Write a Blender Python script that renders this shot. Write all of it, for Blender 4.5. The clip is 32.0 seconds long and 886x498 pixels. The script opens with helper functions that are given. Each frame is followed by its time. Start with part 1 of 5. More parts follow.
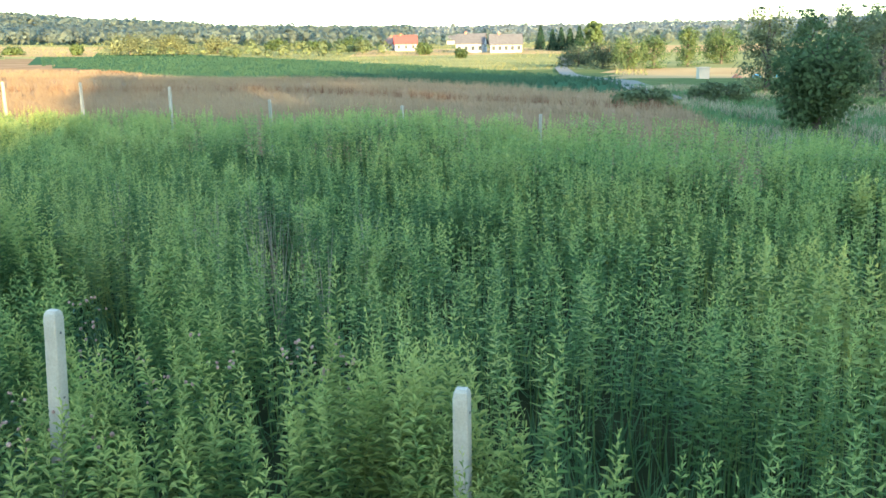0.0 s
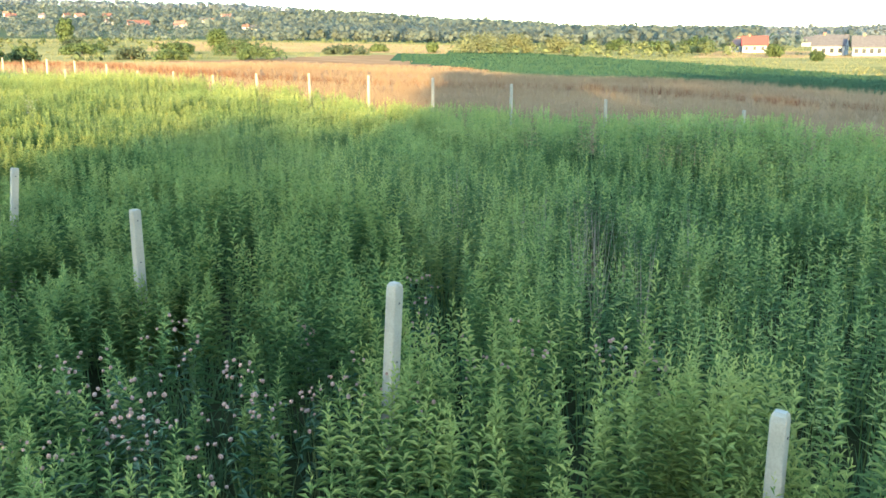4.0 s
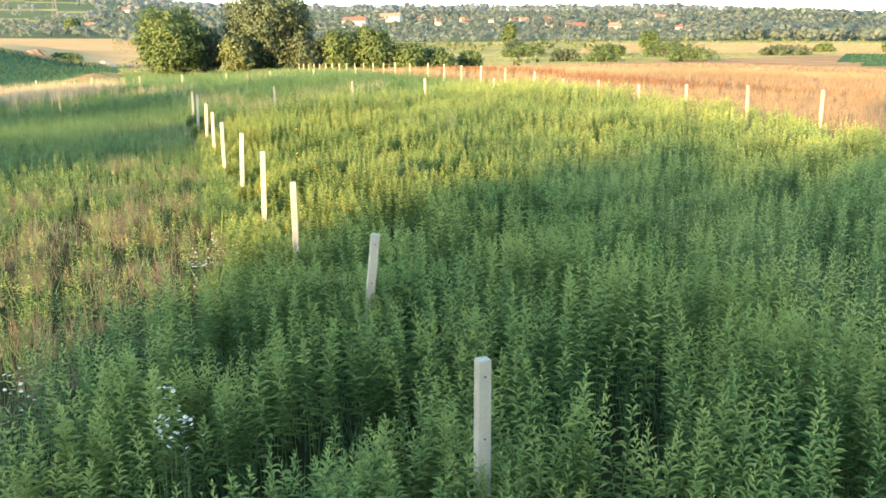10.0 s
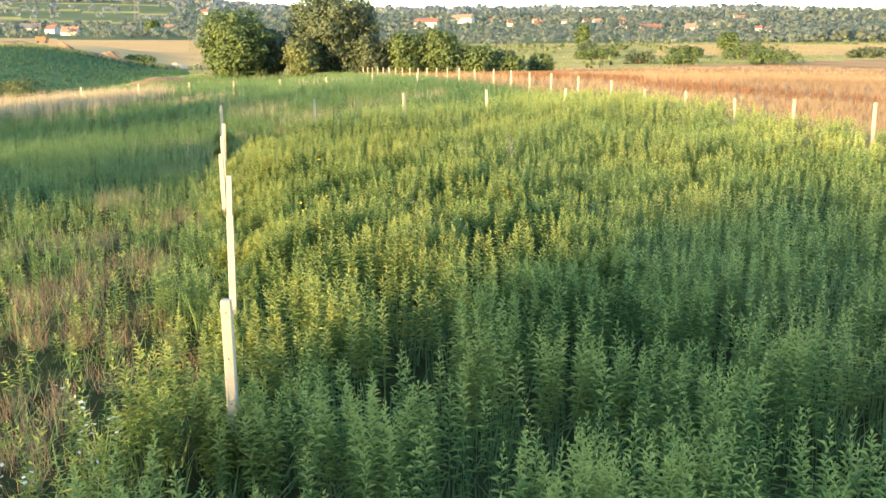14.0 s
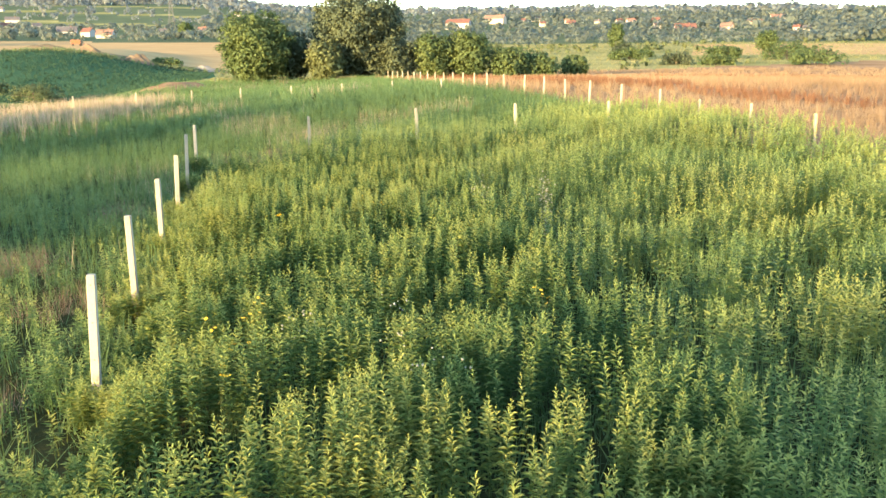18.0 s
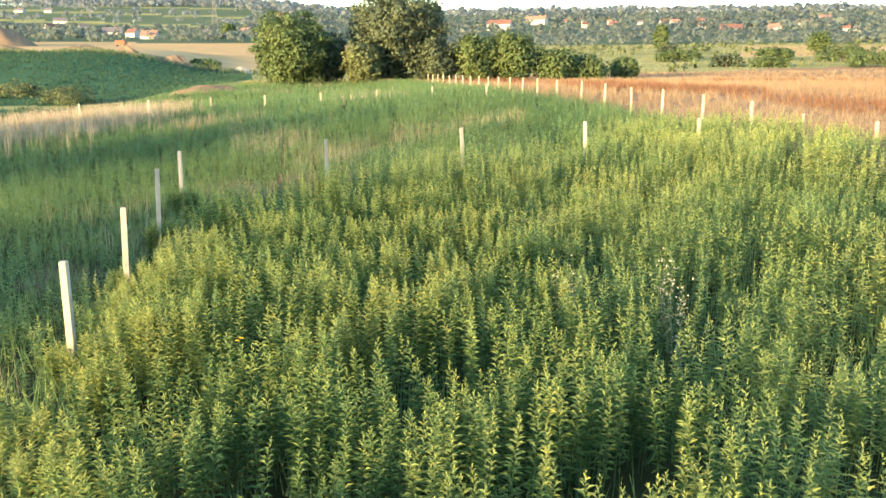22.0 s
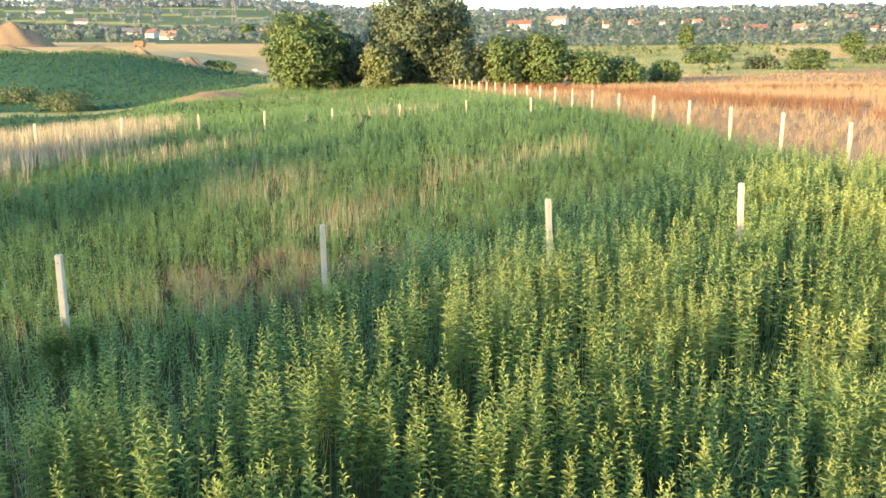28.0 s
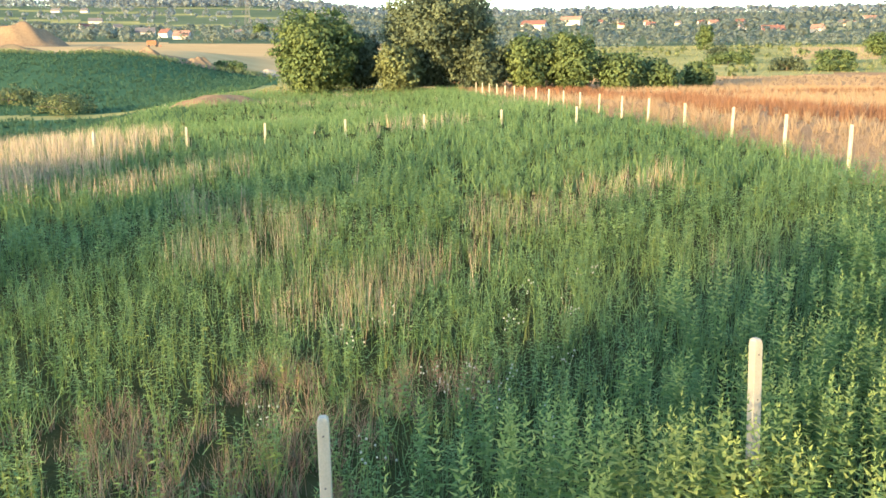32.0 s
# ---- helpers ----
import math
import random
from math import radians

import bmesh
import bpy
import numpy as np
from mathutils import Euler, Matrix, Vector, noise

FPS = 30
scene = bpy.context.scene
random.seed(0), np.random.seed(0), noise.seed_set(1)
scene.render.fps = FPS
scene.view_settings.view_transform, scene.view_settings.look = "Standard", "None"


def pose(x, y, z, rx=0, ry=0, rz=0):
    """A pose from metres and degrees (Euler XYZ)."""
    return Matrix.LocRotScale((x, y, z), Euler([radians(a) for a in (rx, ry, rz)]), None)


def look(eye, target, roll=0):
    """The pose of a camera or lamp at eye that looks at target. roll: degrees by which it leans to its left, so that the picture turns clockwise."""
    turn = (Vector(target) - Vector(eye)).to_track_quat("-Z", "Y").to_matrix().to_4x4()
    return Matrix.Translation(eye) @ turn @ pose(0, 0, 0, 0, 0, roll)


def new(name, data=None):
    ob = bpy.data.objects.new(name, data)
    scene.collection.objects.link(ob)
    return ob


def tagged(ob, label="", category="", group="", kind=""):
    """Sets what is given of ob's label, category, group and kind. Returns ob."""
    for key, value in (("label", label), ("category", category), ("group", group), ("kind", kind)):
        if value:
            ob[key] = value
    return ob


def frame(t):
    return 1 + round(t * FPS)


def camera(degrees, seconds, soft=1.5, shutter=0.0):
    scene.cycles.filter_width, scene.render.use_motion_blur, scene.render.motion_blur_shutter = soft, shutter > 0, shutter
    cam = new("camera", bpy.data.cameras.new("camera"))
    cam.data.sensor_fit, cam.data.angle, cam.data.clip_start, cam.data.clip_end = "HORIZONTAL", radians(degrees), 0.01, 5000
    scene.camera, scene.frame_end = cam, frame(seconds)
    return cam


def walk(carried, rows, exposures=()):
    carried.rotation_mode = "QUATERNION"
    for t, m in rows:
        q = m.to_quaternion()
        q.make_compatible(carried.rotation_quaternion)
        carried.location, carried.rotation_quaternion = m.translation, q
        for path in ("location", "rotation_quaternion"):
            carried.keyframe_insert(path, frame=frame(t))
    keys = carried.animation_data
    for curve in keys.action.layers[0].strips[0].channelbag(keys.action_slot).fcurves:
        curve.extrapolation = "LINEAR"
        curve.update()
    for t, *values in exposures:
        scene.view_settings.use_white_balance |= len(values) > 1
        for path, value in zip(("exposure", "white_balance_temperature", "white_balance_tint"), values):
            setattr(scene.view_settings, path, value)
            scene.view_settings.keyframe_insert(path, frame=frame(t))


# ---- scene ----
cam = camera(54.06, 32.0, soft=1.6)
PATH = [
    (0, (-2.916, 0.123, 2.418), (-0.218, 1.260, 1.759), -0.88),
    (0.5, (-2.927, 0.111, 2.417), (-0.296, 1.394, 1.759), -0.65),
    (1, (-2.934, 0.099, 2.415), (-0.366, 1.504, 1.758), -0.56),
    (1.5, (-2.939, 0.097, 2.416), (-0.432, 1.609, 1.759), -0.40),
    (2, (-2.938, 0.098, 2.412), (-0.503, 1.724, 1.757), -0.35),
    (2.5, (-2.951, 0.096, 2.415), (-0.601, 1.843, 1.762), -0.24),
    (3, (-2.955, 0.099, 2.417), (-0.689, 1.954, 1.764), -0.05),
    (3.5, (-2.965, 0.101, 2.421), (-0.783, 2.054, 1.768), 0.06),
    (5.5, (-2.992, 0.079, 2.427), (-1.204, 2.398, 1.776), 0.15),
    (6, (-2.960, 0.117, 2.429), (-1.309, 2.534, 1.771), 0.49),
    (6.5, (-2.884, 0.180, 2.428), (-1.397, 2.702, 1.773), 0.23),
    (7, (-2.731, 0.368, 2.444), (-1.397, 2.973, 1.786), 0.55),
    (7.5, (-2.526, 0.645, 2.458), (-1.284, 3.296, 1.803), 0.51),
    (8, (-2.310, 0.958, 2.498), (-1.123, 3.634, 1.843), 0.58),
    (8.5, (-2.079, 1.306, 2.548), (-0.970, 4.015, 1.895), 0.26),
    (9, (-1.853, 1.737, 2.609), (-0.808, 4.471, 1.948), 0.77),
    (9.5, (-1.628, 2.116, 2.663), (-0.674, 4.885, 2.016), -0.44),
    (10, (-1.430, 2.539, 2.714), (-0.503, 5.318, 2.067), -0.24),
    (10.5, (-1.234, 2.986, 2.766), (-0.309, 5.766, 2.121), -0.23),
    (11, (-1.062, 3.379, 2.836), (-0.141, 6.161, 2.191), -0.40),
    (11.5, (-0.870, 3.843, 2.896), (0.041, 6.627, 2.252), -0.96),
    (12, (-0.673, 4.331, 2.941), (0.216, 7.124, 2.297), -1.07),
    (12.5, (-0.464, 4.876, 2.947), (0.367, 7.686, 2.303), -0.66),
    (13, (-0.277, 5.427, 2.947), (0.511, 8.247, 2.297), 0.28),
    (13.5, (-0.094, 5.829, 2.967), (0.632, 8.668, 2.324), -0.36),
    (14, (0.068, 6.277, 2.944), (0.770, 9.122, 2.302), -0.15),
    (14.5, (0.287, 6.830, 2.969), (0.985, 9.676, 2.326), -0.37),
    (16.5, (1.020, 9.055, 3.080), (1.721, 11.900, 2.438), -0.44),
    (17, (1.191, 9.582, 3.098), (1.871, 12.432, 2.457), 0.10),
    (17.5, (1.329, 10.128, 3.117), (1.953, 12.992, 2.477), 0.20),
    (18, (1.479, 10.699, 3.141), (2.076, 13.569, 2.502), -0.41),
    (18.5, (1.618, 11.279, 3.152), (2.202, 14.152, 2.514), -0.50),
    (19, (1.734, 11.852, 3.165), (2.294, 14.730, 2.528), -0.49),
    (19.5, (1.848, 12.449, 3.182), (2.385, 15.331, 2.545), -0.49),
    (20, (1.954, 13.030, 3.204), (2.463, 15.917, 2.568), -0.44),
    (20.5, (2.045, 13.628, 3.226), (2.520, 16.521, 2.591), -0.40),
    (21, (2.110, 14.237, 3.237), (2.576, 17.132, 2.602), -0.47),
    (21.5, (2.163, 14.903, 3.263), (2.632, 17.797, 2.628), -0.33),
    (22, (2.213, 15.536, 3.282), (2.680, 18.430, 2.647), -0.30),
    (22.5, (2.290, 16.087, 3.304), (2.758, 18.981, 2.669), -0.38),
    (23, (2.353, 16.645, 3.352), (2.823, 19.539, 2.716), -0.26),
    (23.5, (2.393, 17.334, 3.364), (2.862, 20.229, 2.729), -0.33),
    (24, (2.435, 17.929, 3.397), (2.903, 20.823, 2.762), -0.26),
    (24.5, (2.476, 18.478, 3.451), (2.944, 21.372, 2.815), -0.25),
    (25, (2.501, 19.003, 3.489), (2.970, 21.897, 2.853), -0.21),
    (25.5, (2.554, 19.559, 3.529), (3.024, 22.454, 2.894), -0.26),
    (27.5, (2.689, 22.389, 3.611), (3.145, 25.285, 2.976), -0.17),
    (28, (2.707, 23.090, 3.623), (3.112, 25.994, 2.989), -0.29),
    (28.5, (2.729, 23.766, 3.647), (3.129, 26.670, 3.013), -0.17),
    (29, (2.747, 24.434, 3.657), (3.124, 27.342, 3.022), -0.13),
    (29.5, (2.764, 25.124, 3.666), (3.129, 28.033, 3.032), -0.12),
    (30, (2.772, 25.826, 3.676), (3.137, 28.735, 3.041), 0.04),
    (30.5, (2.763, 26.530, 3.685), (3.126, 29.440, 3.050), -0.11),
    (31, (2.770, 27.216, 3.687), (3.131, 30.126, 3.053), -0.10),
    (31.5, (2.782, 27.889, 3.700), (3.142, 30.799, 3.065), -0.12),
    (32, (2.796, 28.556, 3.716), (3.160, 31.466, 3.083), -0.17),
]
EXPOSURES = [(0.0, 3.48, 6000, 2), (6.0, 3.47, 6500, 6), (9.0, 3.48, 6700, 8), (13.0, 3.3, 6750, 9), (20.0, 3.26, 6600, 9), (24.0, 3.23, 6450, 9), (29.0, 3.25, 6400, 9), (32.0, 3.26, 6400, 9)]
walk(cam, [(t, look(eye, target, roll)) for t, eye, target, roll in PATH], EXPOSURES)


# ---------------------------------------------------------------- light
SUN_WAY = Vector((0.743, 0.669, 0.0)).normalized()   # where the evening light travels, level
SUN_ELEV = 7.0
world = bpy.data.worlds.new("evening_sky")
scene.world = world
world.use_nodes = True
wn = world.node_tree.nodes
wl = world.node_tree.links
sky = wn.new("ShaderNodeTexSky")
sky.sky_type = 'NISHITA'
sky.sun_disc = False
sky.sun_elevation = radians(SUN_ELEV)
sky.sun_rotation = math.atan2(-SUN_WAY.x, -SUN_WAY.y)
sky.dust_density = 0.8
sky.ozone_density = 2.0
wn["Background"].inputs["Strength"].default_value = 0.15
wl.new(sky.outputs[0], wn["Background"].inputs["Color"])
sun = new("sun", bpy.data.lights.new("sun", 'SUN'))
sun.data.energy = 2.55
sun.data.angle = radians(1.0)
sun.data.color = (1.0, 0.69, 0.31)
_dn = math.tan(radians(SUN_ELEV))
sun.matrix_world = look((0, 0, 30), (SUN_WAY.x, SUN_WAY.y, 30 - _dn))

# ---------------------------------------------------------------- materials


def mat(name, rough=0.8, metal=0.0, gloss=0.25):
    m = bpy.data.materials.new(name)
    m.use_nodes = True
    b = m.node_tree.nodes["Principled BSDF"]
    b.inputs["Roughness"].default_value = rough
    b.inputs["Metallic"].default_value = metal
    b.inputs["Specular IOR Level"].default_value = gloss
    return m, m.node_tree.nodes, m.node_tree.links, b


def ramp(n, l, fac, stops):
    r = n.new("ShaderNodeValToRGB")
    e = r.color_ramp.elements
    while len(e) < len(stops):
        e.new(0.5)
    for el, (p, c) in zip(e, stops):
        el.position, el.color = p, (*c, 1)
    l.new(fac, r.inputs[0])
    return r.outputs[0]


def noise_tex(n, l, scale, detail=3.0, coord="Object", rough=0.6):
    if coord == "World":
        g = n.new("ShaderNodeNewGeometry")
        src = g.outputs["Position"]
    else:
        g = n.new("ShaderNodeTexCoord")
        src = g.outputs[coord]
    t = n.new("ShaderNodeTexNoise")
    t.inputs["Scale"].default_value = scale
    t.inputs["Detail"].default_value = detail
    t.inputs["Roughness"].default_value = rough
    l.new(src, t.inputs["Vector"])
    return t.outputs["Fac"]


def mixc(n, l, fac, a, b, blend='MIX'):
    m = n.new("ShaderNodeMix")
    m.data_type = 'RGBA'
    m.blend_type = blend
    for sock, v in ((m.inputs[0], fac), (m.inputs[6], a), (m.inputs[7], b)):
        if isinstance(v, bpy.types.NodeSocket):
            l.new(v, sock)
        elif isinstance(v, (int, float)):
            sock.default_value = v
        else:
            sock.default_value = (*v, 1)
    return m.outputs[2]


def bump(n, l, b, height, strength, dist=0.02):
    k = n.new("ShaderNodeBump")
    k.inputs["Strength"].default_value = strength
    k.inputs["Distance"].default_value = dist
    l.new(height, k.inputs["Height"])
    l.new(k.outputs[0], b.inputs["Normal"])


def leaf_mat(name, dark, mid, light, patch=0.35, trans=0.35, rough=0.6, fine=0.5, plant=0.0, size=5.0, span=0.25):
    """Foliage: colour by piece and by slow patches over the ground, and some light let through."""
    m, n, l, b = mat(name, rough, 0.0, 0.06)
    g = n.new("ShaderNodeNewGeometry")
    isl = g.outputs["Random Per Island"]
    p = noise_tex(n, l, patch, 2.0, "World")
    mm = n.new("ShaderNodeMath")
    mm.operation = 'MULTIPLY_ADD'
    l.new(isl, mm.inputs[0])
    mm.inputs[1].default_value = fine
    l.new(p, mm.inputs[2])
    sub = n.new("ShaderNodeMath")
    sub.operation = 'SUBTRACT'
    l.new(mm.outputs[0], sub.inputs[0])
    sub.inputs[1].default_value = fine / 2
    val = sub.outputs[0]
    if plant:
        ad = n.new("ShaderNodeMath")
        ad.operation = 'MULTIPLY_ADD'
        l.new(noise_tex(n, l, size, 1.0, "World"), ad.inputs[0])
        ad.inputs[1].default_value = plant
        sb = n.new("ShaderNodeMath")
        sb.operation = 'SUBTRACT'
        l.new(val, sb.inputs[0])
        sb.inputs[1].default_value = plant / 2
        l.new(sb.outputs[0], ad.inputs[2])
        val = ad.outputs[0]
    col = ramp(n, l, val, [(0.5 - span, dark), (0.5, mid), (0.5 + span, light)])
    l.new(col, b.inputs["Base Color"])
    if trans > 0:
        t = n.new("ShaderNodeBsdfTranslucent")
        l.new(col, t.inputs[0])
        mx = n.new("ShaderNodeMixShader")
        mx.inputs[0].default_value = trans
        l.new(b.outputs[0], mx.inputs[1])
        l.new(t.outputs[0], mx.inputs[2])
        l.new(mx.outputs[0], n["Material Output"].inputs[0])
    return m


def plain_mat(name, c1, c2, scale=3.0, rough=0.8, bumps=0.2, metal=0.0, coord="Object"):
    m, n, l, b = mat(name, rough, metal, 0.0 if coord == "World" else 0.25)
    f = noise_tex(n, l, scale, 5.0, coord)
    l.new(ramp(n, l, f, [(0.3, c1), (0.7, c2)]), b.inputs["Base Color"])
    if bumps:
        bump(n, l, b, noise_tex(n, l, scale * 8, 3.0, coord), bumps)
    return m


# Young tops are paler; lower leaves darkened further to hold the stand's own shade.
M_ROD_OLD_SHADED = leaf_mat("old_shaded_goldenrod_leaf", (0.076, 0.136, 0.045), (0.136, 0.206, 0.06), (0.222, 0.258, 0.07), 0.45, 0.45, fine=0.2, plant=0.45, span=0.17)
M_ROD_YOUNG_LIT = leaf_mat("young_lit_goldenrod_leaf", (0.193, 0.262, 0.085), (0.29, 0.338, 0.102), (0.358, 0.372, 0.112), 0.45, 0.5, fine=0.2, plant=0.45, span=0.17)
M_STEM = leaf_mat("herb_stem", (0.10, 0.13, 0.04), (0.14, 0.17, 0.05), (0.2, 0.2, 0.07), 0.5, 0.0)
M_GRASS = leaf_mat("meadow_grass", (0.074, 0.132, 0.056), (0.11, 0.18, 0.074), (0.165, 0.235, 0.095), 0.3, 0.35)
M_HERB = leaf_mat("meadow_herb_leaf", (0.098, 0.168, 0.066), (0.145, 0.228, 0.084), (0.215, 0.285, 0.105), 0.35, 0.4, fine=0.3, plant=0.4)
M_DRY = leaf_mat("dry_grass", (0.23, 0.175, 0.12), (0.33, 0.26, 0.18), (0.43, 0.35, 0.25), 0.4, 0.3)
M_PINKGRASS = leaf_mat("bent_grass_panicle", (0.17, 0.118, 0.084), (0.235, 0.165, 0.118), (0.31, 0.23, 0.16), 0.5, 0.35)
M_RED_CROP = leaf_mat("ripe_crop", (0.225, 0.145, 0.085), (0.275, 0.188, 0.11), (0.335, 0.24, 0.142), 0.07, 0.45, fine=0.25)
M_RUST_CROP = leaf_mat("rust_red_ripe_crop", (0.125, 0.062, 0.036), (0.175, 0.09, 0.05), (0.235, 0.13, 0.074), 0.15, 0.3, fine=0.3)
M_PALEGRASS = leaf_mat("pale_meadow_grass", (0.12, 0.13, 0.056), (0.18, 0.175, 0.078), (0.24, 0.215, 0.10), 0.03, 0.3, fine=0.2)
M_BEETLEAF = leaf_mat("green_crop_leaf", (0.038, 0.077, 0.045), (0.046, 0.089, 0.05), (0.055, 0.10, 0.054), 0.05, 0.4, fine=0.25)
M_THISTLE = leaf_mat("thistle_leaf", (0.05, 0.10, 0.05), (0.09, 0.15, 0.08), (0.16, 0.2, 0.11), 0.6, 0.2)
M_DOWN = plain_mat("thistle_down", (0.3, 0.17, 0.125), (0.4, 0.26, 0.2), 30, 0.9, 0.0)
M_WHITE = plain_mat("white_petal", (0.5, 0.48, 0.39), (0.6, 0.58, 0.48), 30, 0.7, 0.0)
M_YELLOW = plain_mat("yellow_petal", (0.52, 0.36, 0.03), (0.62, 0.46, 0.05), 30, 0.6, 0.0)
M_SEED = plain_mat("seed_head", (0.2, 0.21, 0.16), (0.3, 0.31, 0.25), 40, 0.9, 0.0)
M_BUSH = leaf_mat("bush_leaf", (0.08, 0.12, 0.052), (0.11, 0.152, 0.063), (0.145, 0.185, 0.075), 0.2, 0.45, fine=0.18, plant=0.4, size=1.0)
M_TREE_DARK = leaf_mat("dark_tree_leaf", (0.07, 0.092, 0.058), (0.092, 0.116, 0.07), (0.115, 0.14, 0.082), 0.25, 0.4, fine=0.18, plant=0.4, size=1.0)
M_TREE_PALE = leaf_mat("pale_tree_leaf", (0.14, 0.155, 0.078), (0.175, 0.188, 0.095), (0.21, 0.218, 0.11), 0.25, 0.4, fine=0.12, plant=0.3, size=0.6)
M_SPRUCE = leaf_mat("spruce_needles", (0.02, 0.045, 0.025), (0.035, 0.07, 0.04), (0.05, 0.09, 0.05), 0.3, 0.1)
# Aerial haze is mixed into both far-wood leaf colours: paler and bluer with distance.
M_HAZED_WOODS = leaf_mat("hazed_far_wood_leaf", (0.14, 0.165, 0.14), (0.16, 0.188, 0.155), (0.182, 0.206, 0.165), 0.012, 0.6, fine=0.06, plant=0.9, size=0.07)
M_HAZED_WOODS_FAR = leaf_mat("hazed_distant_wood_leaf", (0.18, 0.205, 0.205), (0.195, 0.22, 0.217), (0.21, 0.235, 0.225), 0.01, 0.6, fine=0.06, plant=0.8, size=0.05)
M_SCRUB = leaf_mat("scrub_leaf", (0.10, 0.125, 0.06), (0.135, 0.16, 0.075), (0.175, 0.195, 0.09), 0.06, 0.4, fine=0.12, plant=0.3, size=0.5)
M_BARK = plain_mat("bark", (0.06, 0.05, 0.04), (0.13, 0.11, 0.09), 6, 0.9, 0.6)


def concrete():
    m, n, l, b = mat("weathered_concrete", 0.9)
    f = noise_tex(n, l, 4.0, 5.0)
    c = ramp(n, l, f, [(0.25, (0.34, 0.30, 0.23)), (0.55, (0.45, 0.40, 0.32)), (0.8, (0.51, 0.455, 0.37))])
    f2 = noise_tex(n, l, 90.0, 2.0)
    c = mixc(n, l, 0.35, c, ramp(n, l, f2, [(0.35, (0.36, 0.35, 0.32)), (0.6, (0.68, 0.66, 0.61))]), 'MULTIPLY')
    o = n.new("ShaderNodeObjectInfo")
    v = ramp(n, l, o.outputs["Random"], [(0.0, (0.82, 0.82, 0.80)), (1.0, (1.0, 1.0, 0.98))])
    c = mixc(n, l, 1.0, c, v, 'MULTIPLY')
    l.new(c, b.inputs["Base Color"])
    bump(n, l, b, f2, 0.5, 0.004)
    return m


M_CONCRETE = concrete()
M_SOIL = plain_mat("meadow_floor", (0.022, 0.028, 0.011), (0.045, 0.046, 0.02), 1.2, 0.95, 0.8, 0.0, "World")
M_CROPFLOOR = plain_mat("ripe_crop_floor", (0.2, 0.115, 0.06), (0.32, 0.205, 0.115), 0.09, 0.95, 0.8, 0.0, "World")
M_BEETFIELD = plain_mat("green_crop_floor", (0.042, 0.082, 0.043), (0.055, 0.10, 0.049), 0.5, 0.9, 0.8, 0.0, "World")
M_STUBBLE = plain_mat("stubble", (0.33, 0.21, 0.10), (0.41, 0.275, 0.135), 0.05, 0.95, 0.4, 0.0, "World")
M_MEADOW = plain_mat("pale_meadow", (0.15, 0.155, 0.06), (0.30, 0.26, 0.11), 0.025, 0.95, 0.5, 0.0, "World")
M_FARGREEN = plain_mat("far_green", (0.07, 0.092, 0.056), (0.105, 0.125, 0.07), 0.01, 0.95, 0.4, 0.0, "World")
M_VERGE = plain_mat("rough_grass_floor", (0.07, 0.095, 0.035), (0.15, 0.15, 0.06), 0.25, 0.95, 0.6, 0.0, "World")
M_SAND = plain_mat("bare_sand", (0.135, 0.094, 0.06), (0.185, 0.134, 0.088), 0.6, 0.95, 0.5, 0.0, "World")
M_TRACK = plain_mat("gravel_track", (0.17, 0.155, 0.13), (0.23, 0.21, 0.18), 2.0, 0.95, 0.3, 0.0, "World")

# ---------------------------------------------------------------- ground
GC = (-0.160, -0.012, 0.0208, 0.0344, -0.0133, -0.0129)


def smooth(a, b, x):
    t = np.clip((x - a) / (b - a), 0, 1)
    return t * t * (3 - 2 * t)


def near_h(x, y):
    x = np.clip(x, -12, 20)
    y = np.clip(y, -10, 75)
    return GC[0] + GC[1] * x + GC[2] * y + GC[3] * x * y / 30 + GC[4] * y * y / 60 + GC[5] * x * x / 20 + (0.5 + 0.24 * (1 - smooth(8, 14, x))) * smooth(36, 56, y)


PROFILE_R = (0, 40, 85, 105, 130, 200, 300, 450, 700, 1000, 1400, 2000, 3000, 4500)
PROFILE_NORTH = (0.9, 1.15, 1.15, 0.95, 0.3, 0.8, 3.6, 8.4, 15.0, 31.0, 54.0, 92.0, 142.0, 205.0)
PROFILE_EAST = (0.6, 0.4, -0.4, -0.6, -0.6, 0.2, 2.0, 5.5, 10.5, 19.0, 34.0, 56.0, 88.0, 130.0)


def height(x, y):
    """The lie of the land: a level plot, a shallow valley, and wooded ridges all round."""
    x, y = np.asarray(x, float), np.asarray(y, float)
    r = np.hypot(x - 3, y - 18)
    az = np.degrees(np.arctan2(x - 3, y - 18))
    e = smooth(30, 62, az)
    far = np.interp(r, PROFILE_R, PROFILE_NORTH) * (1 - e) + np.interp(r, PROFILE_R, PROFILE_EAST) * e
    knoll = 4.6 * smooth(8, 40, -x) * smooth(125, 205, y) * (1 - smooth(260, 420, y))
    dip = -2.4 * smooth(5, 20, -x) * smooth(52, 84, y) * (1 - smooth(112, 160, y))
    dip = dip - 0.55 * smooth(62, 78, y) * (1 - smooth(98, 120, y)) * (1 - smooth(5, 13, x))
    ridge = 1 + 0.10 * np.sin(np.radians(az * 3.1 + 40)) * smooth(600, 1500, r)
    ridge = ridge * (1 + 0.25 * (1 - smooth(-6, 8, az)) * smooth(1100, 2400, r))
    f = far * ridge + knoll
    w = smooth(40, 80, r)
    return near_h(x, y) * (1 - w) + f * w + dip


def row_x(y):
    """The line of the fence beside the ripe crop."""
    return np.interp(y, (-60, 2, 12, 22, 36, 42, 56, 100), (20.0, 16.9, 15.7, 16.0, 16.3, 14.9, 14.4, 14.2))


